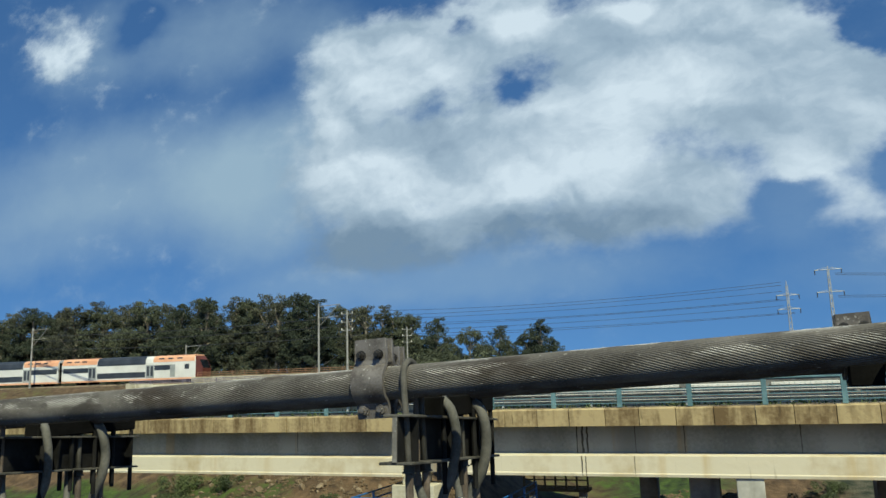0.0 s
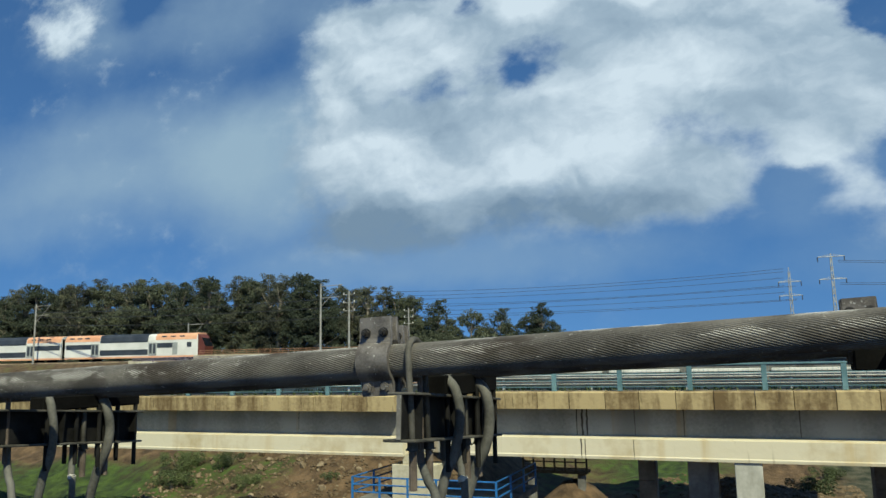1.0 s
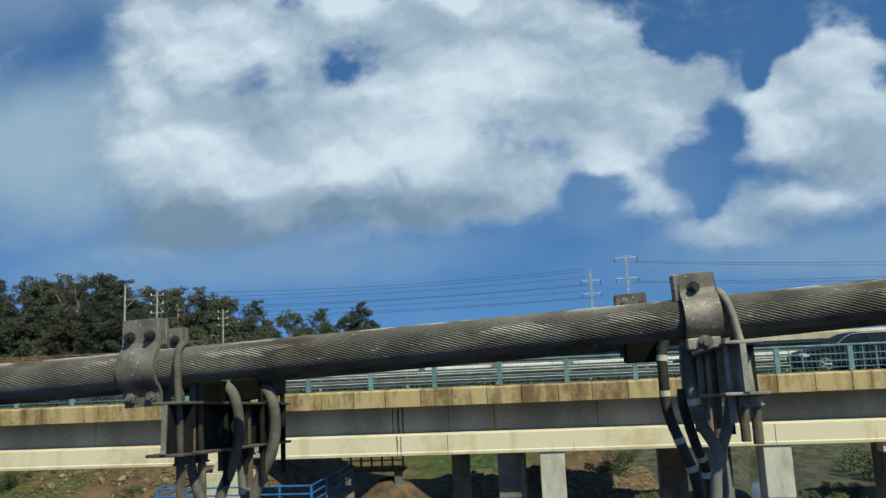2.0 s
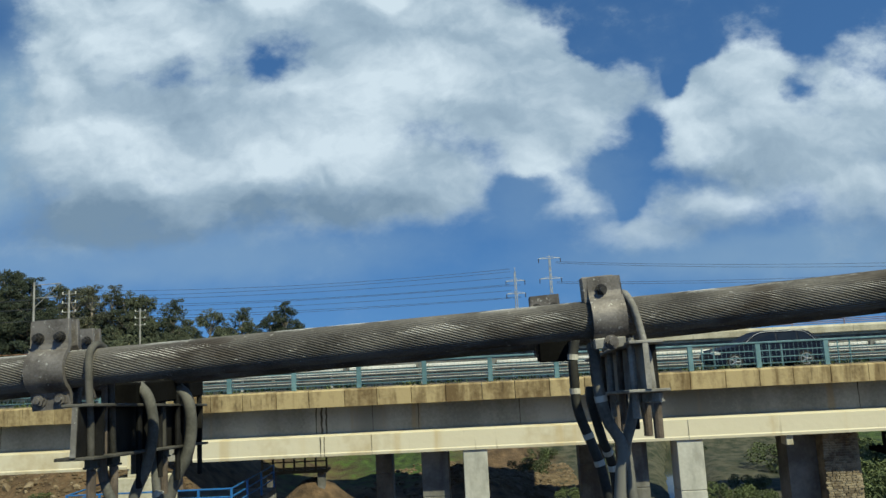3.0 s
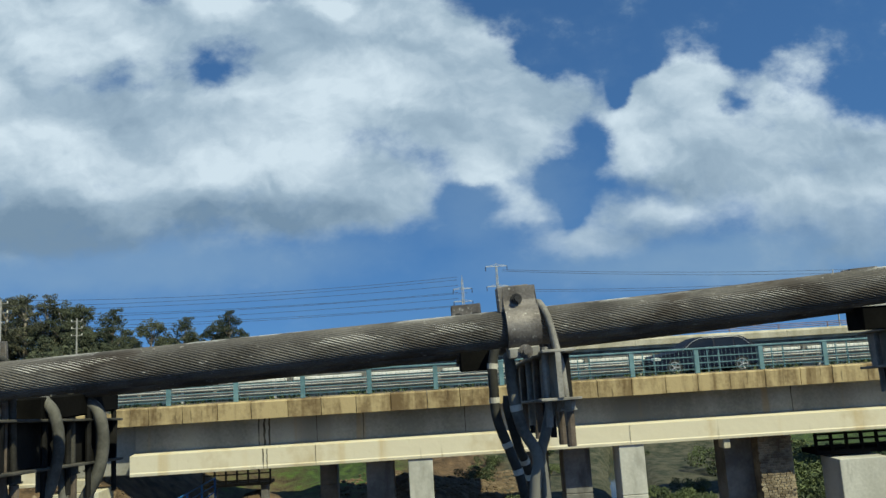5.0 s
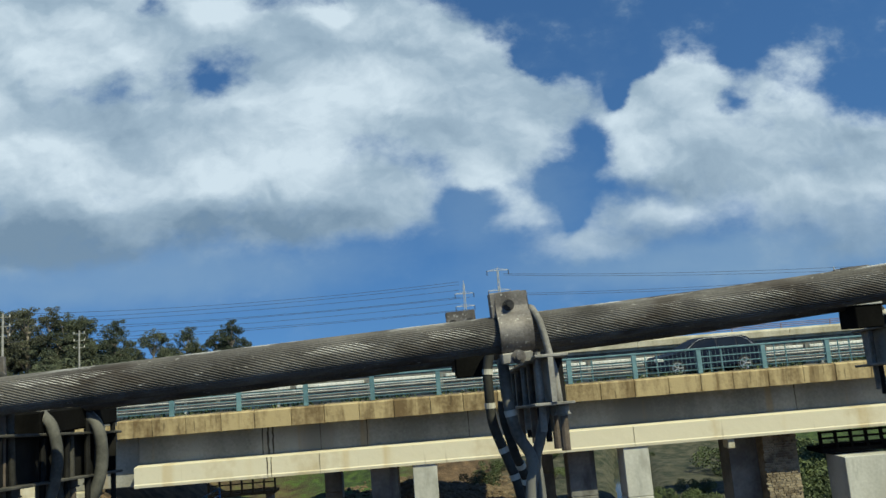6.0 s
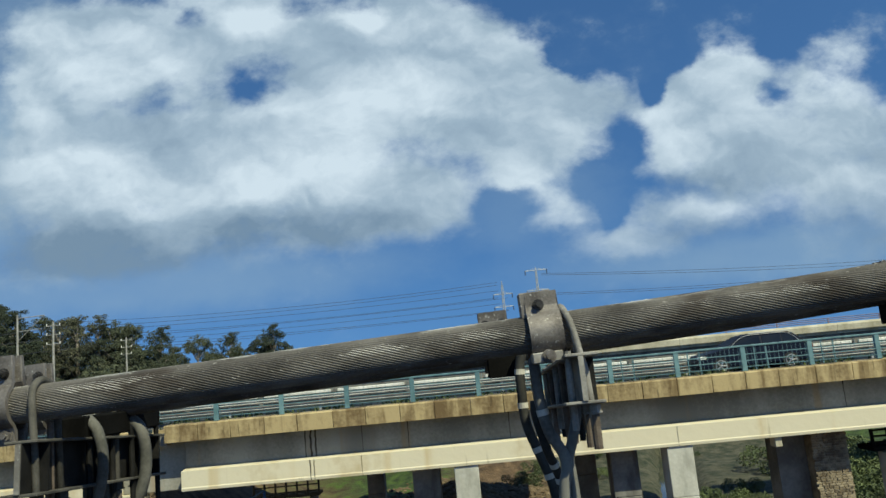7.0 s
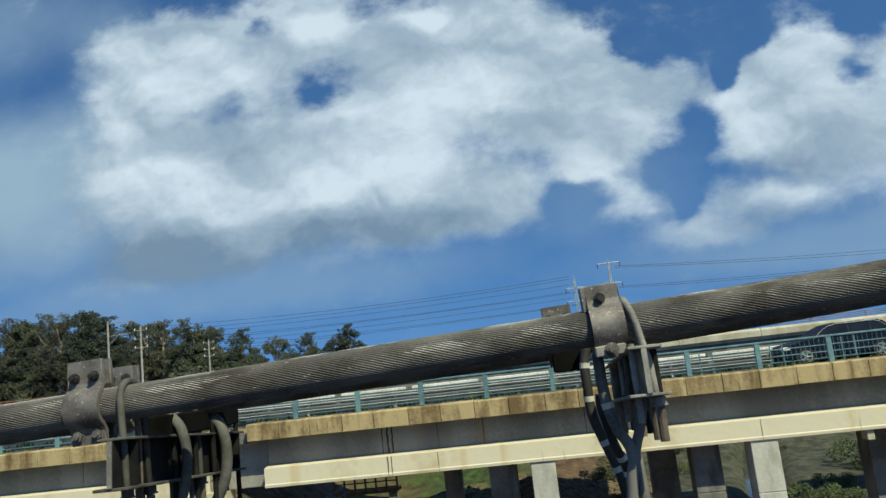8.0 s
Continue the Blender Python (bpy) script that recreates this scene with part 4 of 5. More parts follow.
def hose_set(x, dz):
    # The band near the top is the sunlit spot of the bend, painted.
    hose([(x - 0.02, 2.62, 0.185 + dz), (x + 0.02, 2.50, 0.172 + dz), (x + 0.066, 2.47, 0.128 + dz), (x + 0.077, 2.48, 0.03 + dz), (x + 0.046, 2.5, -0.086 + dz), (x, 2.5, -0.205 + dz), (x - 0.03, 2.5, -0.45 + dz), (x - 0.03, 2.5, -1.39)],
         0.0175, M_HOSE, "grey flexible hose bent over a hanger beam", (0.10,))
    hose([(x - 0.03, 2.95, 0.18 + dz), (x, 2.80, 0.168 + dz), (x + 0.067, 2.78, 0.118 + dz), (x + 0.078, 2.8, 0.01 + dz), (x + 0.06, 2.8, -0.098 + dz), (x, 2.8, -0.227 + dz), (x - 0.05, 2.8, -0.5 + dz), (x - 0.05, 2.8, -1.39)],
         0.021, M_HOSE, "grey flexible hose bent over a hanger beam")
    hose([(x - 0.012, 2.33, -0.01 + dz), (x - 0.012, 2.33, -0.079 + dz), (x + 0.017, 2.32, -0.154 + dz), (x + 0.05, 2.31, -0.21 + dz), (x + 0.075, 2.3, -0.4 + dz), (x + 0.075, 2.3, -1.39)],
         0.015, M_HOSE, "thin grey flexible hose below a hanger beam")
    hose([(x + 0.0, 2.66, -0.05 + dz), (x + 0.02, 2.64, -0.2 + dz), (x + 0.03, 2.64, -0.3 + dz), (x + 0.02, 2.64, -1.39)],
         0.014, M_HOSE, "thin grey flexible hose with pale tape", (0.35, 0.5))


hose_set(-1.545, 0.0)
hose_set(-3.46, -0.06)
hose([(-0.07, 2.75, 0.24), (-0.080, 2.62, 0.262), (-0.098, 2.6, 0.20), (-0.100, 2.6, 0.12), (-0.095, 2.6, 0.018), (-0.056, 2.6, -0.102), (-0.026, 2.6, -0.211), (-0.01, 2.6, -0.45), (-0.01, 2.6, -1.39)],
     0.0165, M_BLACKHOSE, "black flexible hose with pale tape bands", (0.08, 0.27, 0.43, 0.60, 0.72))
hose([(-0.075, 2.42, 0.10), (-0.075, 2.42, 0.05), (-0.050, 2.42, -0.06), (-0.028, 2.45, -0.115), (-0.012, 2.47, -0.20), (-0.01, 2.48, -0.45), (-0.01, 2.48, -1.39)],
     0.0145, M_BLACKHOSE, "black flexible hose with pale tape bands", (0.46, 0.62))
hose([(-0.072, 2.34, 0.22), (-0.073, 2.3, 0.195), (-0.070, 2.3, 0.113), (-0.052, 2.3, 0.015), (-0.018, 2.3, -0.051), (-0.012, 2.3, -0.10), (-0.025, 2.3, -0.16), (-0.04, 2.3, -0.4), (-0.04, 2.3, -1.39)],
     0.017, M_PALEHOSE, "pale grey flexible hose hanging beside a clamp", (0.30,))
hose([(0.043, 2.36, 0.21), (0.043, 2.33, 0.189), (0.045, 2.33, 0.091), (0.021, 2.32, -0.005), (0.000, 2.32, -0.07), (0.004, 2.32, -0.14), (0.01, 2.32, -0.4), (0.01, 2.32, -1.39)],
     0.0155, M_PALEHOSE, "pale grey flexible hose hanging beside a clamp")
hose([(1.42, 2.95, 0.34), (1.46, 2.92, 0.30), (1.48, 2.92, 0.2), (1.46, 2.9, 0.0), (1.46, 2.9, -1.39)], 0.0165, M_BLACKHOSE, "black flexible hose with pale tape bands", (0.3, 0.5))
for x, z in ((-0.15, 0.262), (1.28, 0.322)):
    bxo = root("junction_box", "black steel box with its lit top edge put on as a bright rim under the rear cable", "box")
    # Lit top edge put on as galvanised steel; case black includes shade.
    part("case", boxes((x - 0.052, x + 0.05, 2.69, 2.80, z - 0.087, z - 0.005), bevel=0.004), M_BLACK, bxo)
    part("rim", boxes((x - 0.056, x + 0.05, 2.685, 2.80, z - 0.005, z + 0.007), bevel=0.001), M_GALV, bxo, "bright steel rim drawn for the lit top edge")


# ---- double-deck train on the embankment ----
TD = Vector((0.983, 0.183, 0)).normalized()
TRACK_Z = 1.62


def coach_section():
    return [(-1.40, 0.55), (-1.43, 1.0), (-1.43, 3.3), (-1.30, 3.95), (-0.95, 4.30), (0, 4.42), (0.95, 4.30), (1.30, 3.95), (1.43, 3.3), (1.43, 1.0), (1.40, 0.55)]


def train_coach(name, front, cab):
    """A coach that runs back from its front end; local x points to the rear, the camera's side is -y."""
    ob = root(name, "white, orange and dark blue double-deck railway coach" if not cab else "white and orange double-deck driving coach with a dark red nose", "train coach", "coaches of the train")
    n0 = 1.35 if cab else 0.35
    LN = 26.4
    part("body", profile([(y, z) for y, z in coach_section()], "x", n0, LN - 0.35), M_T_WHITE, ob, "white painted body")
    part("skirt", boxes((n0, LN - 0.4, -1.46, 1.46, 0.45, 0.72)), M_T_ORANGE, ob, "orange sill band")
    zones = ((n0 + 0.2, 9.0), (19.4, LN - 0.4)) if cab else ((0.4, 7.1), (19.3, LN - 0.4))
    for a, b in zones:
        pts = [(-1.45, 3.35), (-1.32, 3.98), (-0.97, 4.34), (0, 4.46), (0.97, 4.34), (1.32, 3.98), (1.45, 3.35)]
        part("roof_panel", profile(pts, "x", a, b), M_T_ORANGE, ob, "orange roof panel")
        part("window_band", boxes((a + (3.6 if cab and a < 5 else 0.2), b - 0.25, -1.452, 1.452, 2.05, 2.85)), M_T_DARK, ob, "dark window band")
        for k in range(3):
            xx = a + (b - a) * (0.3 + 0.22 * k)
            part("roof_vent", boxes((xx, xx + 0.9, -1.36, -1.15, 3.75, 4.02)), M_T_DARK, ob, "dark roof vent")
    m0, m1 = (10.4, 19.3) if cab else (7.2, 19.2)
    pts = [(-1.46, 3.05), (-1.46, 3.35), (-1.33, 3.98), (-0.98, 4.35), (0, 4.47), (0.98, 4.35), (1.33, 3.98), (1.46, 3.35), (1.46, 3.05)]
    part("upper_window_band", profile(pts, "x", m0, m1), M_T_DARK, ob, "dark upper window band")
    part("lower_window_band", boxes((m0, m1, -1.455, 1.455, 0.95, 1.85)), M_T_DARK, ob, "dark lower window band")
    for d in ((8.8, 19.5) if cab else (5.6, 19.4)):
        door = part("door", boxes((d, d + 1.5, -1.462, -1.40, 0.82, 2.95), bevel=0.01), M_T_GREY, ob, "grey double door")
        for k in (0.18, 0.86):
            part("door_window", boxes((d + k, d + k + 0.46, -1.468, -1.45, 1.15, 2.75)), M_T_DARK, door, "dark door pane")
    for bx in (4.4, 22.0):
        bog = part("bogie", boxes((bx - 1.6, bx + 1.6, -1.2, 1.2, 0.35, 0.62)), M_BLACK, ob, "dark bogie frame")
        for wx in (bx - 1.25, bx + 1.25):
            bm = bmesh.new()
            tube(bm, [(wx, -0.82, 0.46), (wx, 0.82, 0.46)], 0.46, 18)
            part("wheelset", bm, M_BLACK, bog)
    if cab:
        s = [(1.38, 0.55), (0.35, 0.55), (0.12, 1.0), (0.10, 2.2), (0.75, 3.55), (1.1, 4.1), (1.38, 4.25)]
        part("nose", profile(s, "y", -1.40, 1.40), M_T_RED, ob, "dark red driving nose")
        part("windscreen", profile([(0.08, 2.25), (0.10, 2.15), (0.80, 3.5), (0.70, 3.55)], "y", -1.25, 1.25), M_CARGLASS, ob, "dark windscreen")
        part("cab_door", boxes((5.0, 5.9, -1.455, -1.40, 0.9, 2.9)), M_T_GREY, ob, "pale cab door")
        part("cab_window", boxes((2.5, 3.3, -1.455, -1.40, 2.1, 2.9)), M_T_DARK, ob, "dark cab window")
        part("roof_edge", boxes((1.2, 1.6, -1.2, 1.2, 4.15, 4.42), bevel=0.05), M_T_ORANGE, ob, "orange roof edge")
    else:
        part("gangway", boxes((-0.35, 0.36, -1.1, 1.1, 0.7, 3.9)), M_BLACK, ob, "black gangway bellows")
    nose = Vector((-83.1, 102.8, TRACK_Z)) - TD * front
    ob.matrix_world = Matrix.Translation(nose) @ Matrix.Rotation(math.atan2(-TD.y, -TD.x), 4, "Z")
    # the decorated side faces the camera from either end: turn the section
    ob.scale = (1, -1, 1)
    return ob


for k in range(5):
    train_coach("train_coach", 26.4 * k, k == 0)


def along(name, s0, s1, off, z, r, material, parent):
    n = Vector((-TD.y, TD.x, 0))
    o = Vector((-83.1, 102.8, 0))
    bm = bmesh.new()
    tube(bm, [o + TD * s0 + n * off + Vector((0, 0, z)), o + TD * s1 + n * off + Vector((0, 0, z))], r, 6)
    return part(name, bm, material, parent)


track = tagged(root("railway_track", "steel rails on a low embankment of ballast", "track"), kind="structure")
for off in (-0.75, 0.75):
    along("rail", -160, 70, off, TRACK_Z, 0.08, M_RUST, track)
o, n = Vector((-83.1, 102.8, 0)), Vector((-TD.y, TD.x, 0))
bm = bmesh.new()
ring = []
for s in (-160, 70):
    ring.append([bm.verts.new(o + TD * s + n * a + Vector((0, 0, b))) for a, b in ((-4.2, 0.6), (-2.2, 1.56), (2.2, 1.56), (4.2, 0.6))])
for k in range(3):
    bm.faces.new((ring[0][k], ring[0][k + 1], ring[1][k + 1], ring[1][k]))
bm.faces.new((ring[0][0], ring[1][0], ring[1][3], ring[0][3]))
bm.faces.new(ring[0])
bm.faces.new(ring[1][::-1])
part("ballast_bed", bm, M_ROCK, track, "grey brown stone ballast")

fence = root("trackside_fence", "rust brown steel fence along the railway", "fence")
for z in (2.35, 2.65, 2.95):
    along("rail", 1, 62, -5.0, z, 0.045, M_FENCE, fence)
for k in range(32):
    p = o + TD * (1 + 2 * k) + n * -5.0
    bm = bmesh.new()
    tube(bm, [(p.x, p.y, 1.0), (p.x, p.y, 3.0)], 0.04, 6)
    part("post", bm, M_FENCE, fence)
wall = part("footing", boxes((0, 62, -0.15, 0.15, -0.6, 1.0)), M_CREAM, fence, "low pale concrete footing")
wall.location = o + n * -5.0 + Vector((0, 0, 1.25))
wall.rotation_euler = (0, 0, math.atan2(TD.y, TD.x))


# ---- catenary masts, power poles and wires ----
def mast(x, y, z0, top, kind):
    ob = root("railway_mast", "grey steel overhead-line mast with side brackets" if kind else "slim grey power pole with short crossarms", "mast", "masts", (x, y, z0))
    h = top - z0
    bm = bmesh.new()
    tube(bm, [(0, 0, -0.5), (0, 0, h)], 0.16, 8, 0.11)
    part("shaft", bm, M_WOODPOLE, ob)
    if kind:
        for z, ln in ((h - 0.4, 3.4), (h - 2.0, 3.0)):
            bm = bmesh.new()
            tube(bm, [(0, 0, z), (ln, 0, z + 0.1)], 0.05, 6)
            part("bracket", bm, M_WOODPOLE, ob)
        bm = bmesh.new()
        tube(bm, [(0, 0, h - 3.2), (3.2, 0, h - 0.35)], 0.04, 6)
        part("brace", bm, M_WOODPOLE, ob)
    else:
        for z in (h - 0.5, h - 1.6, h - 2.7):
            bm = bmesh.new()
            tube(bm, [(-0.9, 0, z), (0.9, 0, z)], 0.05, 6)
            arm = part("crossarm", bm, M_WOODPOLE, ob)
            for xx in (-0.8, 0.8):
                bm = bmesh.new()
                tube(bm, [(xx, 0, z), (xx, 0, z + 0.3)], 0.06, 6)
                part("insulator", bm, M_WHITE, arm)


mast(-54.3, 90.0, 1.2, 11.4, True)
mast(-49.9, 90.0, 1.2, 10.2, False)
mast(-54.6, 120.0, 1.2, 9.9, False)
mast(-111.4, 93.0, 1.2, 11.4, True)
mast(-92.0, 108.0, 1.2, 8.2, True)


def pylon(x, y, top, arms):
    ob = root("power_pylon", "slender pale lattice power pylon with crossarms", "pylon", "power pylons", (x, y, -3.5))
    h = top + 3.5
    legs = bmesh.new()
    for sx, sy in ((-1, -1), (1, -1), (1, 1), (-1, 1)):
        tube(legs, [(0.42 * sx, 0.42 * sy, 0), (0.14 * sx, 0.14 * sy, h - 0.8)], 0.06, 5)
    tube(legs, [(0, 0, h - 0.8), (0, 0, h)], 0.07, 5)
    part("legs", legs, M_GALV, ob)
    lat = bmesh.new()
    n = 15
    for k in range(n):
        a, b = k / n, (k + 1) / n
        wa, wb = 0.42 - 0.28 * a, 0.42 - 0.28 * b
        za, zb = (h - 0.8) * a, (h - 0.8) * b
        for s in (1, -1):
            tube(lat, [(-wa * s, -wa, za), (wb * s, -wb, zb)], 0.035, 4)
            tube(lat, [(-wa * s, wa, za), (wb * s, wb, zb)], 0.035, 4)
    part("lattice", lat, M_GALV, ob)
    for z, half in arms:
        bm = bmesh.new()
        tube(bm, [(-half, 0, z - top + h), (half, 0, z - top + h)], 0.07, 5)
        tube(bm, [(-half, 0, z - top + h), (0, 0, z - top + h + 0.45)], 0.04, 4)
        tube(bm, [(half, 0, z - top + h), (0, 0, z - top + h + 0.45)], 0.04, 4)
        arm = part("crossarm", bm, M_GALV, ob)
        for s in (-1, 1):
            bm = bmesh.new()
            tube(bm, [(half * s, 0, z - top + h), (half * s, 0, z - top + h - 0.9)], 0.09, 6)
            part("insulator", bm, M_WIRE, arm, "dark hanging insulator string")


pylon(8.4, 160, 17.4, ((14.6, 2.0), (11.9, 2.0)))
pylon(15.9, 160, 19.7, ((19.0, 2.3), (14.7, 2.3)))


def wire(a, b, sag):
    ob = bmesh.new()
    a, b = Vector(a), Vector(b)
    pts = []
    for k in range(17):
        t = k / 16
        p = a.lerp(b, t)
        p.z -= 4 * sag * t * (1 - t)
        pts.append(p)
    tube(ob, pts, 0.045, 4)
    return tagged(part("power_line", ob, M_WIRE), "thin dark overhead power line against the sky", "power line", "power lines")


for z0, z1, s in ((17.2, 18.5, 1.6), (16.6, 17.0, 1.3), (13.9, 15.2, 1.3), (13.7, 14.2, 1.0), (11.2, 12.5, 1.0), (11.0, 11.4, 0.8), (15.4, 16.2, 1.2), (12.6, 13.4, 1.1)):
    wire((8.4 - (2.0 if s > 1 else -2.0) * 0.5, 160, z0), (-100, 160, z1), s)
for z0, z1 in ((18.2, 13.9), (17.9, 12.9), (13.9, 12.6), (13.6, 11.6)):
    wire((15.9 + 1.2, 160, z0), (130, 165, z1), 1.2)
for z0, z1, dy in ((9.6, 9.0, 0), (8.4, 8.2, 0.4), (6.9, 6.9, 0.2)):
    wire((-49.0, 92 + dy, z0), (-111.4, 93 + dy, z1 + 1.0), 0.5)


# ---- trees, bushes and rocks ----
def leaf_cloud(rnd, clusters, per, size):
    """Many small leaf blades gathered round twig ends."""
    co, faces = [], []
    for (cx, cy, cz, r) in clusters:
        for _ in range(int(per * r * r)):
            d = rnd.normal(size=3)
            d /= np.linalg.norm(d)
            p = np.array((cx, cy, cz)) + d * r * (0.35 + 0.65 * rnd.random() ** 0.5) * (1, 1, 0.75)
            a = rnd.normal(size=3)
            a /= np.linalg.norm(a)
            b = np.cross(a, rnd.normal(size=3))
            b /= np.linalg.norm(b)
            s = size * rnd.uniform(0.6, 1.4)
            i = len(co)
            co += [p - a * s, p + b * s * 0.45, p + a * s, p - b * s * 0.45]
            faces.append((i, i + 1, i + 2, i + 3))
    return co, faces


def tree(seed, h, spread, airy):
    rnd = np.random.RandomState(seed)
    ob = root("tree", "", "tree", "trees of the grove")
    wood = bmesh.new()
    lean = rnd.uniform(-0.06, 0.06, 2)
    trunk = [(lean[0] * z, lean[1] * z, z) for z in np.linspace(-0.8, h * 0.72, 7)]
    tube(wood, trunk, 0.028 * h, 7, 0.008 * h)
    clusters = []
    # limbs that end in several rounded heads, each head a gathering of small sprays
    for k in range(13 if airy else 17):
        f = (k + 0.5) / (13 if airy else 17)
        a = k * 2.4 + rnd.uniform(-0.5, 0.5)
        z1 = h * (0.26 + 0.66 * f) + rnd.uniform(-0.04, 0.04) * h
        out = spread * (1.0 - 0.85 * f ** 1.8) * rnd.uniform(0.45, 0.8)
        z0 = max(h * 0.15, min(h * 0.66, z1 - out * 0.8 - h * 0.06))
        tip = np.array((lean[0] * z1 + out * math.cos(a), lean[1] * z1 + out * math.sin(a), z1))
        foot = np.array((lean[0] * z0, lean[1] * z0, z0))
        mid = (foot + tip) / 2 + (0, 0, -h * 0.015)
        tube(wood, [tuple(foot), tuple(mid), tuple(tip)], 0.009 * h, 5, 0.003 * h)
        head = h * rnd.uniform(0.065, 0.115) * (0.85 if airy else 1.0)
        for j in range(14 if airy else 20):
            d = rnd.normal(size=3)
            d /= np.linalg.norm(d)
            p = tip + d * head * rnd.uniform(0.35, 1.0) * (1.15, 1.15, 0.9)
            clusters.append((*p, h * rnd.uniform(0.016, 0.042)))
    for k in range(60 if airy else 105):
        clusters.append((rnd.uniform(-0.75, 0.75) * spread, rnd.uniform(-0.75, 0.75) * spread, h * rnd.uniform(0.04, 0.62), h * rnd.uniform(0.03, 0.065)))
    part("trunk", wood, M_BARK, ob)
    co, faces = leaf_cloud(rnd, clusters, 230 if airy else 260, 0.115)
    me = bpy.data.meshes.new("crown")
    me.from_pydata([tuple(map(float, c)) for c in co], [], faces)
    me.materials.append(M_LEAF_DRY if airy else M_LEAF)
    cr = new("crown", me)
    cr.parent = ob
    return ob


KINDS = [tree(11, 16, 4.6, False), tree(12, 17, 4.0, True), tree(13, 15, 5.2, False), tree(14, 16, 3.6, True), tree(15, 14, 4.8, False), tree(16, 16, 4.4, True)]
TREE_LABELS = ("broad dark green tree in a dense grove", "tall airy eucalyptus tree with gaps in its crown", "broad dark green tree in a dense grove", "slender airy eucalyptus tree", "rounded dark green tree", "tall airy eucalyptus tree with gaps in its crown")
for k, l in zip(KINDS, TREE_LABELS):
    k["label"] = l


def skyline(x):
    """Height of the grove's top over its length."""
    return float(np.interp(x, (-185, -167, -149, -132, -115, -98, -79, -67.6, -56, -47, -41.5, -36, -33, -29), (17, 18.4, 20.0, 20.0, 18.6, 19.3, 18.2, 15.0, 12.2, 9.6, 9.4, 8.6, 9.9, 7.0)))


def grove():
    rnd = random.Random(21)
    used = set()
    spots = []
    x = -192.0
    for tx in (-61, -57.5, -53.0, -47.2, -41.2, -36.0, -33.0):
        spots.append((tx, 130.0, 1.0))
    for tx in (-59.5, -55.2, -50.2, -44.4, -38.6, -34.6, -31.2):
        spots.append((tx * 1.04, 135.0, 0.72))
    while x < -62:
        spots.append((x + rnd.uniform(-0.8, 0.8), 130 + rnd.uniform(-3, 4), rnd.uniform(0.86, 1.0)))
        x += 4.4 if x < -62 else 6.2
    x = -200.0
    while x < -60:
        spots.append((x * 1.08 + rnd.uniform(-1, 1), 142 + rnd.uniform(-3, 3), rnd.uniform(0.85, 0.98)))
        x += 6.0
    for x, y, f in spots:
        k = rnd.randrange(6) if x < -62 else rnd.choice((0, 2, 4))
        wide = 1.22 if x < -62 else 1.12
        top = skyline(x * 130 / y) * (y / 130) * f
        z = 1.0 if x < -62 else -2.5
        s = max(0.4, (top - z) / (16, 17, 15, 16, 14, 16)[k] * (1.10 if x < -62 else 1.05))
        m = Matrix.Translation((x, y, z)) @ Matrix.Rotation(rnd.uniform(0, 6.28), 4, "Z") @ Matrix.Diagonal((s * rnd.uniform(0.85, 1.1) * wide, s * wide, s, 1))
        if k not in used:
            used.add(k)
            KINDS[k].matrix_world = m
        else:
            c = copy_thing(KINDS[k], m)
            c.matrix_world = m


grove()


def bush(seed, r):
    rnd = np.random.RandomState(seed)
    ob = root("bush", "leafy green bush on the bank below the bridge", "bush", "bushes")
    cl = [(*(rnd.normal(size=3) * (0.45, 0.45, 0.22) * r + (0, 0, r * 0.5)), r * rnd.uniform(0.3, 0.5)) for _ in range(9)]
    co, faces = leaf_cloud(rnd, cl, 1900 / r, 0.045 * r)
    me = bpy.data.meshes.new("leaves")
    me.from_pydata([tuple(map(float, c)) for c in co], [], faces)
    me.materials.append(M_BUSH)
    l = new("leaves", me)
    l.parent = ob
    st = bmesh.new()
    for k in range(5):
        tube(st, [(0, 0, -0.3), (0.4 * r * math.cos(k * 1.3), 0.4 * r * math.sin(k * 1.3), r * 0.7)], 0.03, 5, 0.012)
    part("stems", st, M_BARK, ob)
    return ob


BUSH = bush(3, 1.3)


def place(ob, first, spots):
    for i, (x, y, s) in enumerate(spots):
        m = Matrix.Translation((x, y, float(height(x, y)) - 0.05)) @ Matrix.Rotation(x * 7.1, 4, "Z") @ Matrix.Diagonal((s, s, s * 0.9, 1))
        if i == 0 and first:
            ob.matrix_world = m
        else:
            copy_thing(ob, m).matrix_world = m


place(BUSH, True, ((20.5, 42, 1.5), (22.5, 43, 1.7), (24.5, 44, 1.9), (21.5, 47, 1.6), (26.5, 66, 1.2), (4.5, 68, 0.9), (8.0, 61.5, 0.55),
                   (-35.5, 41, 0.9), (-37, 42.5, 1.0), (-33.0, 43, 0.7), (-30, 40.5, 0.6), (-24.5, 41, 0.5), (26.5, 47, 2.0), (23, 50, 1.9), (27, 56, 2.0), (28, 52, 2.2), (10.5, 71, 0.9), (22.1, 60, 1.7), (24.2, 63, 1.3), (26, 75, 1.6), (14.1, 48, 1.1), (15.2, 46.5, 0.9), (13.6, 50, 0.8), (2.8, 62, 1.2), (5.3, 50, 0.9), (9.2, 63, 0.8), (18.2, 70, 1.0), (16.8, 52, 0.9), (24.5, 47.5, 1.9), (22.8, 45.0, 1.5), (25.8, 50.5, 2.0)))
UNDER = bush(31, 1.6)
UNDER["label"] = "dense dark undergrowth below the trees of the grove"
UNDER["group"] = "undergrowth"
for ch in UNDER.children:
    if ch.name.startswith("leaves"):
        ch.data.materials[0] = M_LEAF
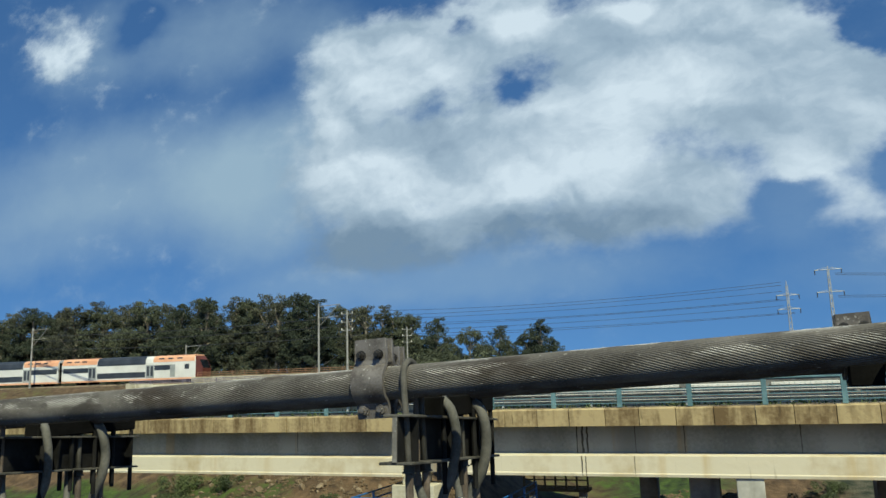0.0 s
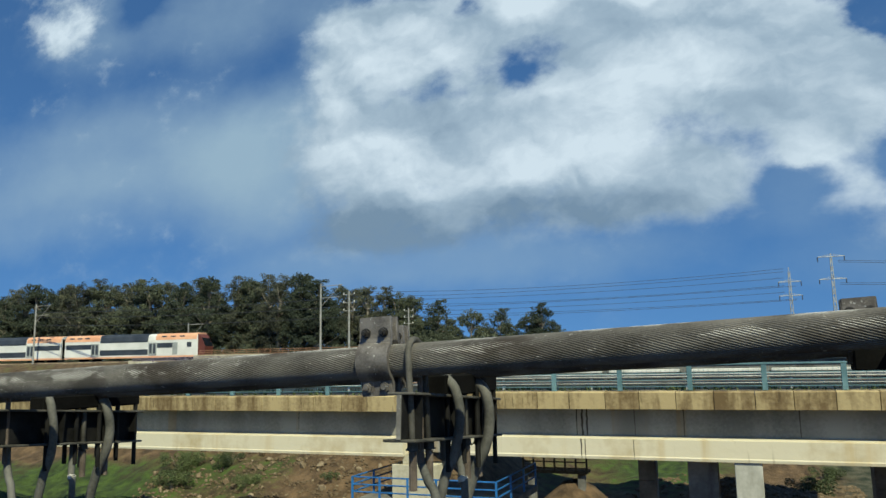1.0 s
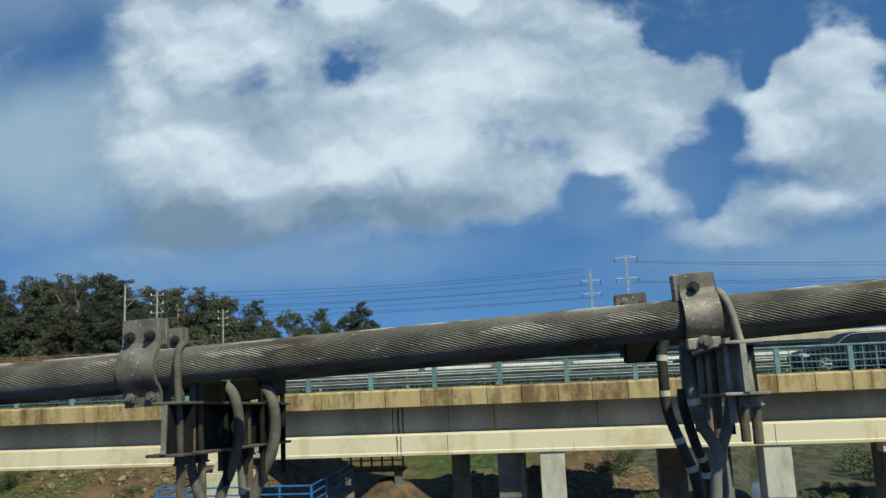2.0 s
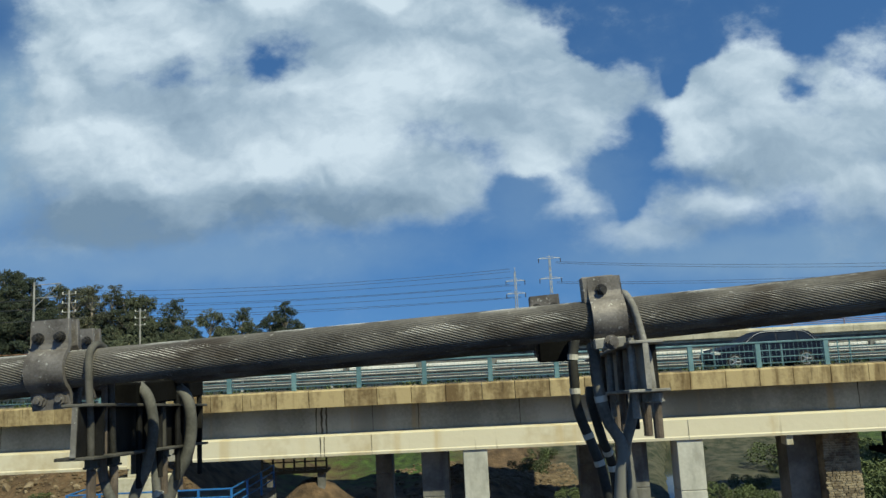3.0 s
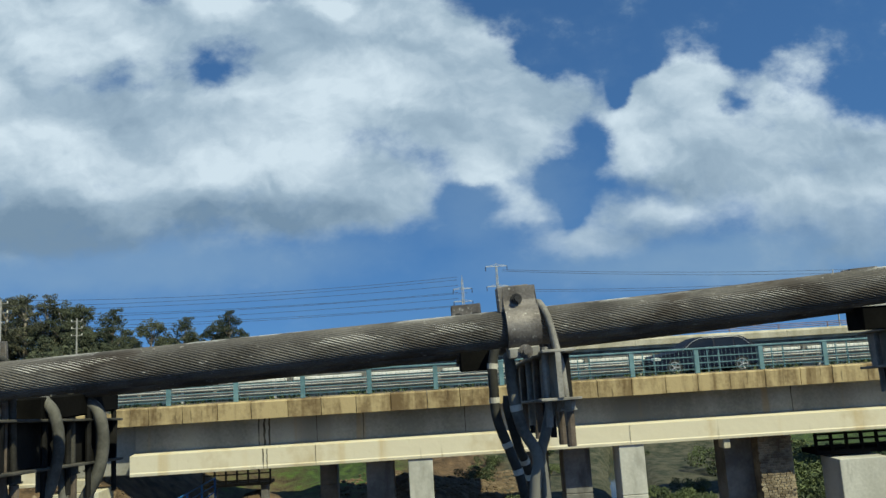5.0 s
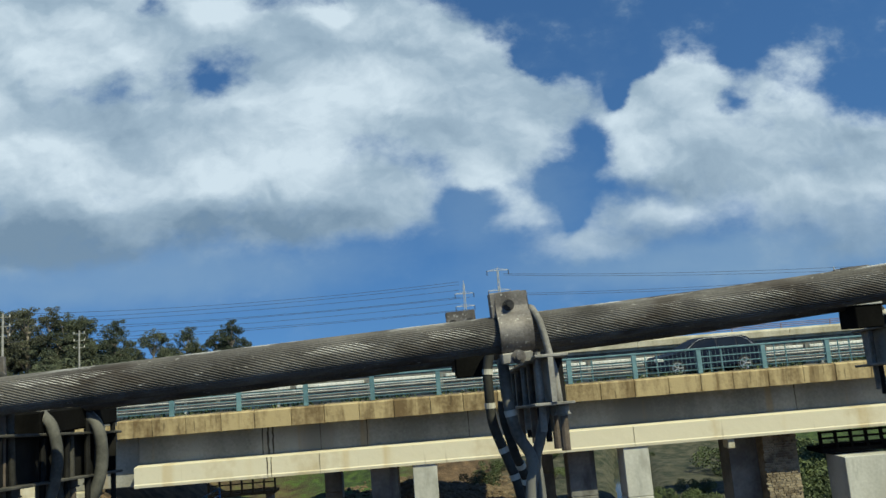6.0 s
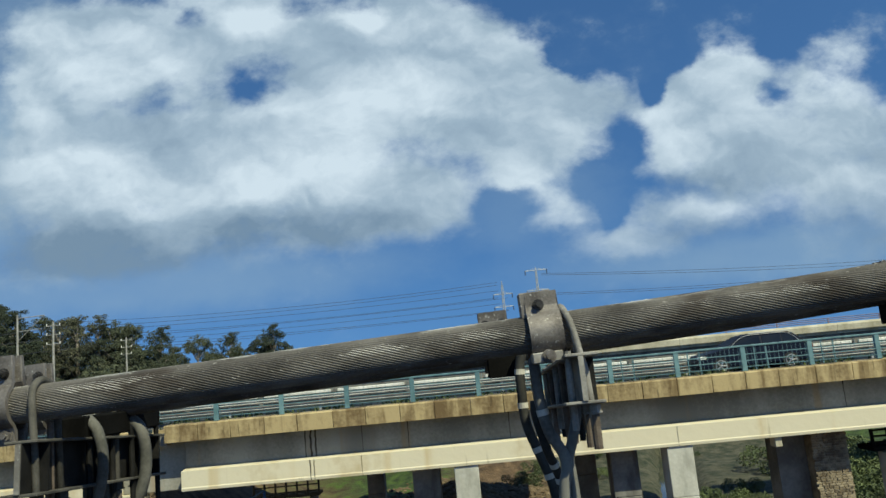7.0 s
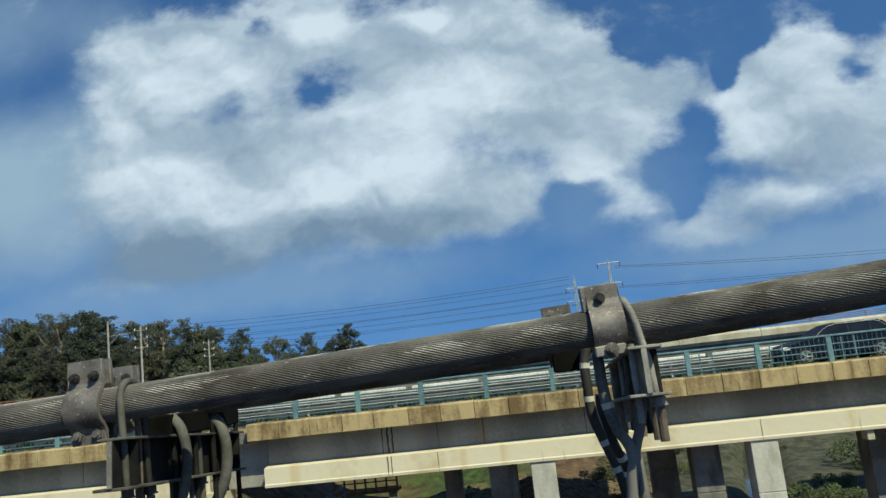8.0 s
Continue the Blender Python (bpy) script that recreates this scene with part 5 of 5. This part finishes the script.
place(UNDER, True, [(-180 + 5.0 * k, 124.5 + 1.5 * math.sin(k * 1.7), 2.0 + 0.5 * math.sin(k * 2.9)) for k in range(31)] + [(-62.0 + 4.6 * k, 126.0 + 1.2 * math.sin(k * 2.2), 3.4 + 0.6 * math.sin(k * 1.9)) for k in range(8)])
SHRUB = bush(9, 1.0)
SHRUB["label"] = "dry shrub on the railway embankment"
place(SHRUB, True, [(-70.5 - 6.5 * k, 88.0 + 0.9 * math.sin(k * 2.1) - 1.2 * k, 0.7 + 0.3 * math.sin(k * 3.7)) for k in range(9)])


def rock(seed):
    rnd = np.random.RandomState(seed)
    bm = bmesh.new()
    bmesh.ops.create_icosphere(bm, subdivisions=1, radius=0.5)
    for v in bm.verts:
        v.co = Vector(v.co * rnd.uniform(0.7, 1.2)) * 1.0
        v.co.z *= 0.7
    return bm


def rocks():
    rnd = random.Random(4)
    kinds = [mesh_of("rock", rock(s), M_ROCK) for s in range(5)]
    for k in range(190):
        x, y = rnd.uniform(-38, -16.5), rnd.uniform(37.5, 48)
        s = rnd.choice((0.22, 0.25, 0.3, 0.36, 0.45, 0.6))
        ob = new("rock", kinds[k % 5])
        ob.matrix_world = Matrix.Translation((x, y, float(height(x, y)) + 0.08 * s)) @ Euler((rnd.random(), rnd.random(), rnd.uniform(0, 6))).to_matrix().to_4x4() @ Matrix.Diagonal((s * rnd.uniform(0.8, 1.5), s, s, 1))
        tagged(ob, "pale rough rock on the earth bank", "rock", "rocks on the bank")
    verts, faces = [], []
    base = [rock(20 + k) for k in range(3)]
    tables = []
    for b in base:
        b.verts.ensure_lookup_table()
        tables.append(([tuple(v.co) for v in b.verts], [tuple(v.index for v in f.verts) for f in b.faces]))
        b.free()
    areas = ((-38, -15, 37, 49, 3600), (-3.5, 6.5, 53, 66, 1500), (-9, -3, 54, 66, 260))
    for x0, x1, y0, y1, n in areas:
        for k in range(n):
            x, y, s = rnd.uniform(x0, x1), rnd.uniform(y0, y1), rnd.uniform(0.08, 0.26) * (1.7 if y0 > 50 else 1.0)
            vs, fs = tables[k % 3]
            i, z = len(verts), float(height(x, y))
            verts += [(x + a * s * 1.3, y + b * s, z + c * s) for a, b, c in vs]
            faces += [tuple(i + q for q in f) for f in fs]
    me = bpy.data.meshes.new("rubble")
    me.from_pydata(verts, [], faces)
    me.materials.append(M_ROCK)
    tagged(new("rubble", me), "loose small stones and rubble on the banks", "rubble", kind="stuff")


rocks()
for x, y in ((-85, 89.5), (-87.2, 89.2)):
    blk = root("concrete_block", "pale weathered concrete block on the embankment", "block", "concrete blocks")
    part("block", boxes((x, x + 1.9, y, y + 1.0, 0.2, 1.5), bevel=0.05), M_CREAM, blk)


# ---- dark estate car on the bridge ----
def car():
    ob = root("estate_car", "dark navy estate car on the bridge road", "car", "", (8.95, 31.0, -1.045))
    LN = 4.62
    side = [(0.02, 0.35), (0.0, 0.62), (0.12, 0.78), (1.05, 0.95), (4.45, 0.98), (LN, 0.85), (LN, 0.42), (4.45, 0.28), (0.2, 0.24)]
    bm = profile(side, "y", 0.0, 1.80)
    bmesh.ops.bevel(bm, geom=[e for e in bm.edges if len(e.link_faces) == 2], offset=0.05, segments=2, affect="EDGES")
    part("body", bm, M_CARPAINT, ob, smooth=False)
    cab_ = [(1.0, 0.93), (1.85, 1.42), (2.3, 1.50), (3.9, 1.47), (4.5, 0.96)]
    bm = profile(cab_, "y", 0.10, 1.70)
    for v in bm.verts:
        if v.co.z > 1.3:
            v.co.y = 0.9 + (v.co.y - 0.9) * 0.82
    bmesh.ops.bevel(bm, geom=[e for e in bm.edges if min(v.co.z for v in e.verts) > 1.3], offset=0.07, segments=3, affect="EDGES")
    part("roof", bm, M_CARPAINT, ob)
    for a, b, c, d in ((1.35, 1.93, 2.62, 2.62), (2.70, 2.70, 3.45, 3.45), (3.52, 3.52, 3.95, 4.25)):
        bm = profile([(a, 0.98), (b, 1.38), (c, 1.42), (d, 0.98)], "y", 0.085, 0.14)
        for v in bm.verts:
            if v.co.z > 1.3:
                v.co.y += 0.13
        part("side_window", bm, M_CARGLASS, ob, "tinted side window")
    bm = bmesh.new()
    tube(bm, curve_pts([(1.30, 0.07, 0.98), (1.95, 0.19, 1.40), (2.9, 0.215, 1.445), (3.75, 0.205, 1.41), (4.2, 0.09, 1.02)], 6), 0.014, 6)
    part("window_trim", bm, M_RIM, ob, "bright chrome window trim")
    part("roof_bar", boxes((2.2, 3.9, 0.22, 0.25, 1.49, 1.53)), M_GALV, ob, "bright roof bar")
    part("headlight", boxes((0.02, 0.35, -0.01, 0.3, 0.62, 0.76), bevel=0.03), M_WHITE, ob, "clear headlight")
    part("headlight", boxes((0.02, 0.35, 1.5, 1.81, 0.62, 0.76), bevel=0.03), M_WHITE, ob, "clear headlight")
    part("tail_light", boxes((4.5, 4.63, -0.005, 0.25, 0.72, 0.92), bevel=0.02), M_T_RED, ob, "red tail light")
    for x in (0.88, 3.68):
        for y in (0.10, 1.70):
            bm = bmesh.new()
            tube(bm, [(x, y - 0.11, 0.32), (x, y + 0.11, 0.32)], 0.32, 24)
            w = part("wheel", bm, M_TYRE, ob, "black tyre")
            bm = bmesh.new()
            sgn = -1 if y < 1 else 1
            for k in range(5):
                a = k * 2 * math.pi / 5
                tube(bm, [(x, y + sgn * 0.118, 0.32), (x + 0.21 * math.cos(a), y + sgn * 0.118, 0.32 + 0.21 * math.sin(a))], 0.032, 6)
            ringp = [(x + 0.215 * math.cos(a), y + sgn * 0.115, 0.32 + 0.215 * math.sin(a)) for a in (2 * math.pi * k / 20 for k in range(21))]
            tube(bm, ringp, 0.022, 6)
            part("rim", bm, M_RIM, w, "silver spoked alloy rim")


car()


# ---- small pieces last: coping blocks and pier stones ----
copings(BX0, BX1 - 1.4, 0.0)
copings(-61.8, -14.7, -0.13)
STONES = [mesh_of("stone", boxes((0.008, w - 0.008, -0.03 - d, 0.03, 0.005, 0.083), bevel=0.009), M_STONE) for w, d in ((0.15, 0.0), (0.19, 0.014), (0.24, 0.008))]
rnd_s = random.Random(17)
for row in range(46):
    x = 11.98 - rnd_s.uniform(0, 0.1)
    while x < 13.06:
        k = rnd_s.randrange(3)
        s = new("stone", STONES[k])
        s.parent = stone_pier
        s.location = (x, 28.85 + rnd_s.uniform(-0.01, 0.01), -7.3 + row * 0.088)
        x += (0.15, 0.19, 0.24)[k]
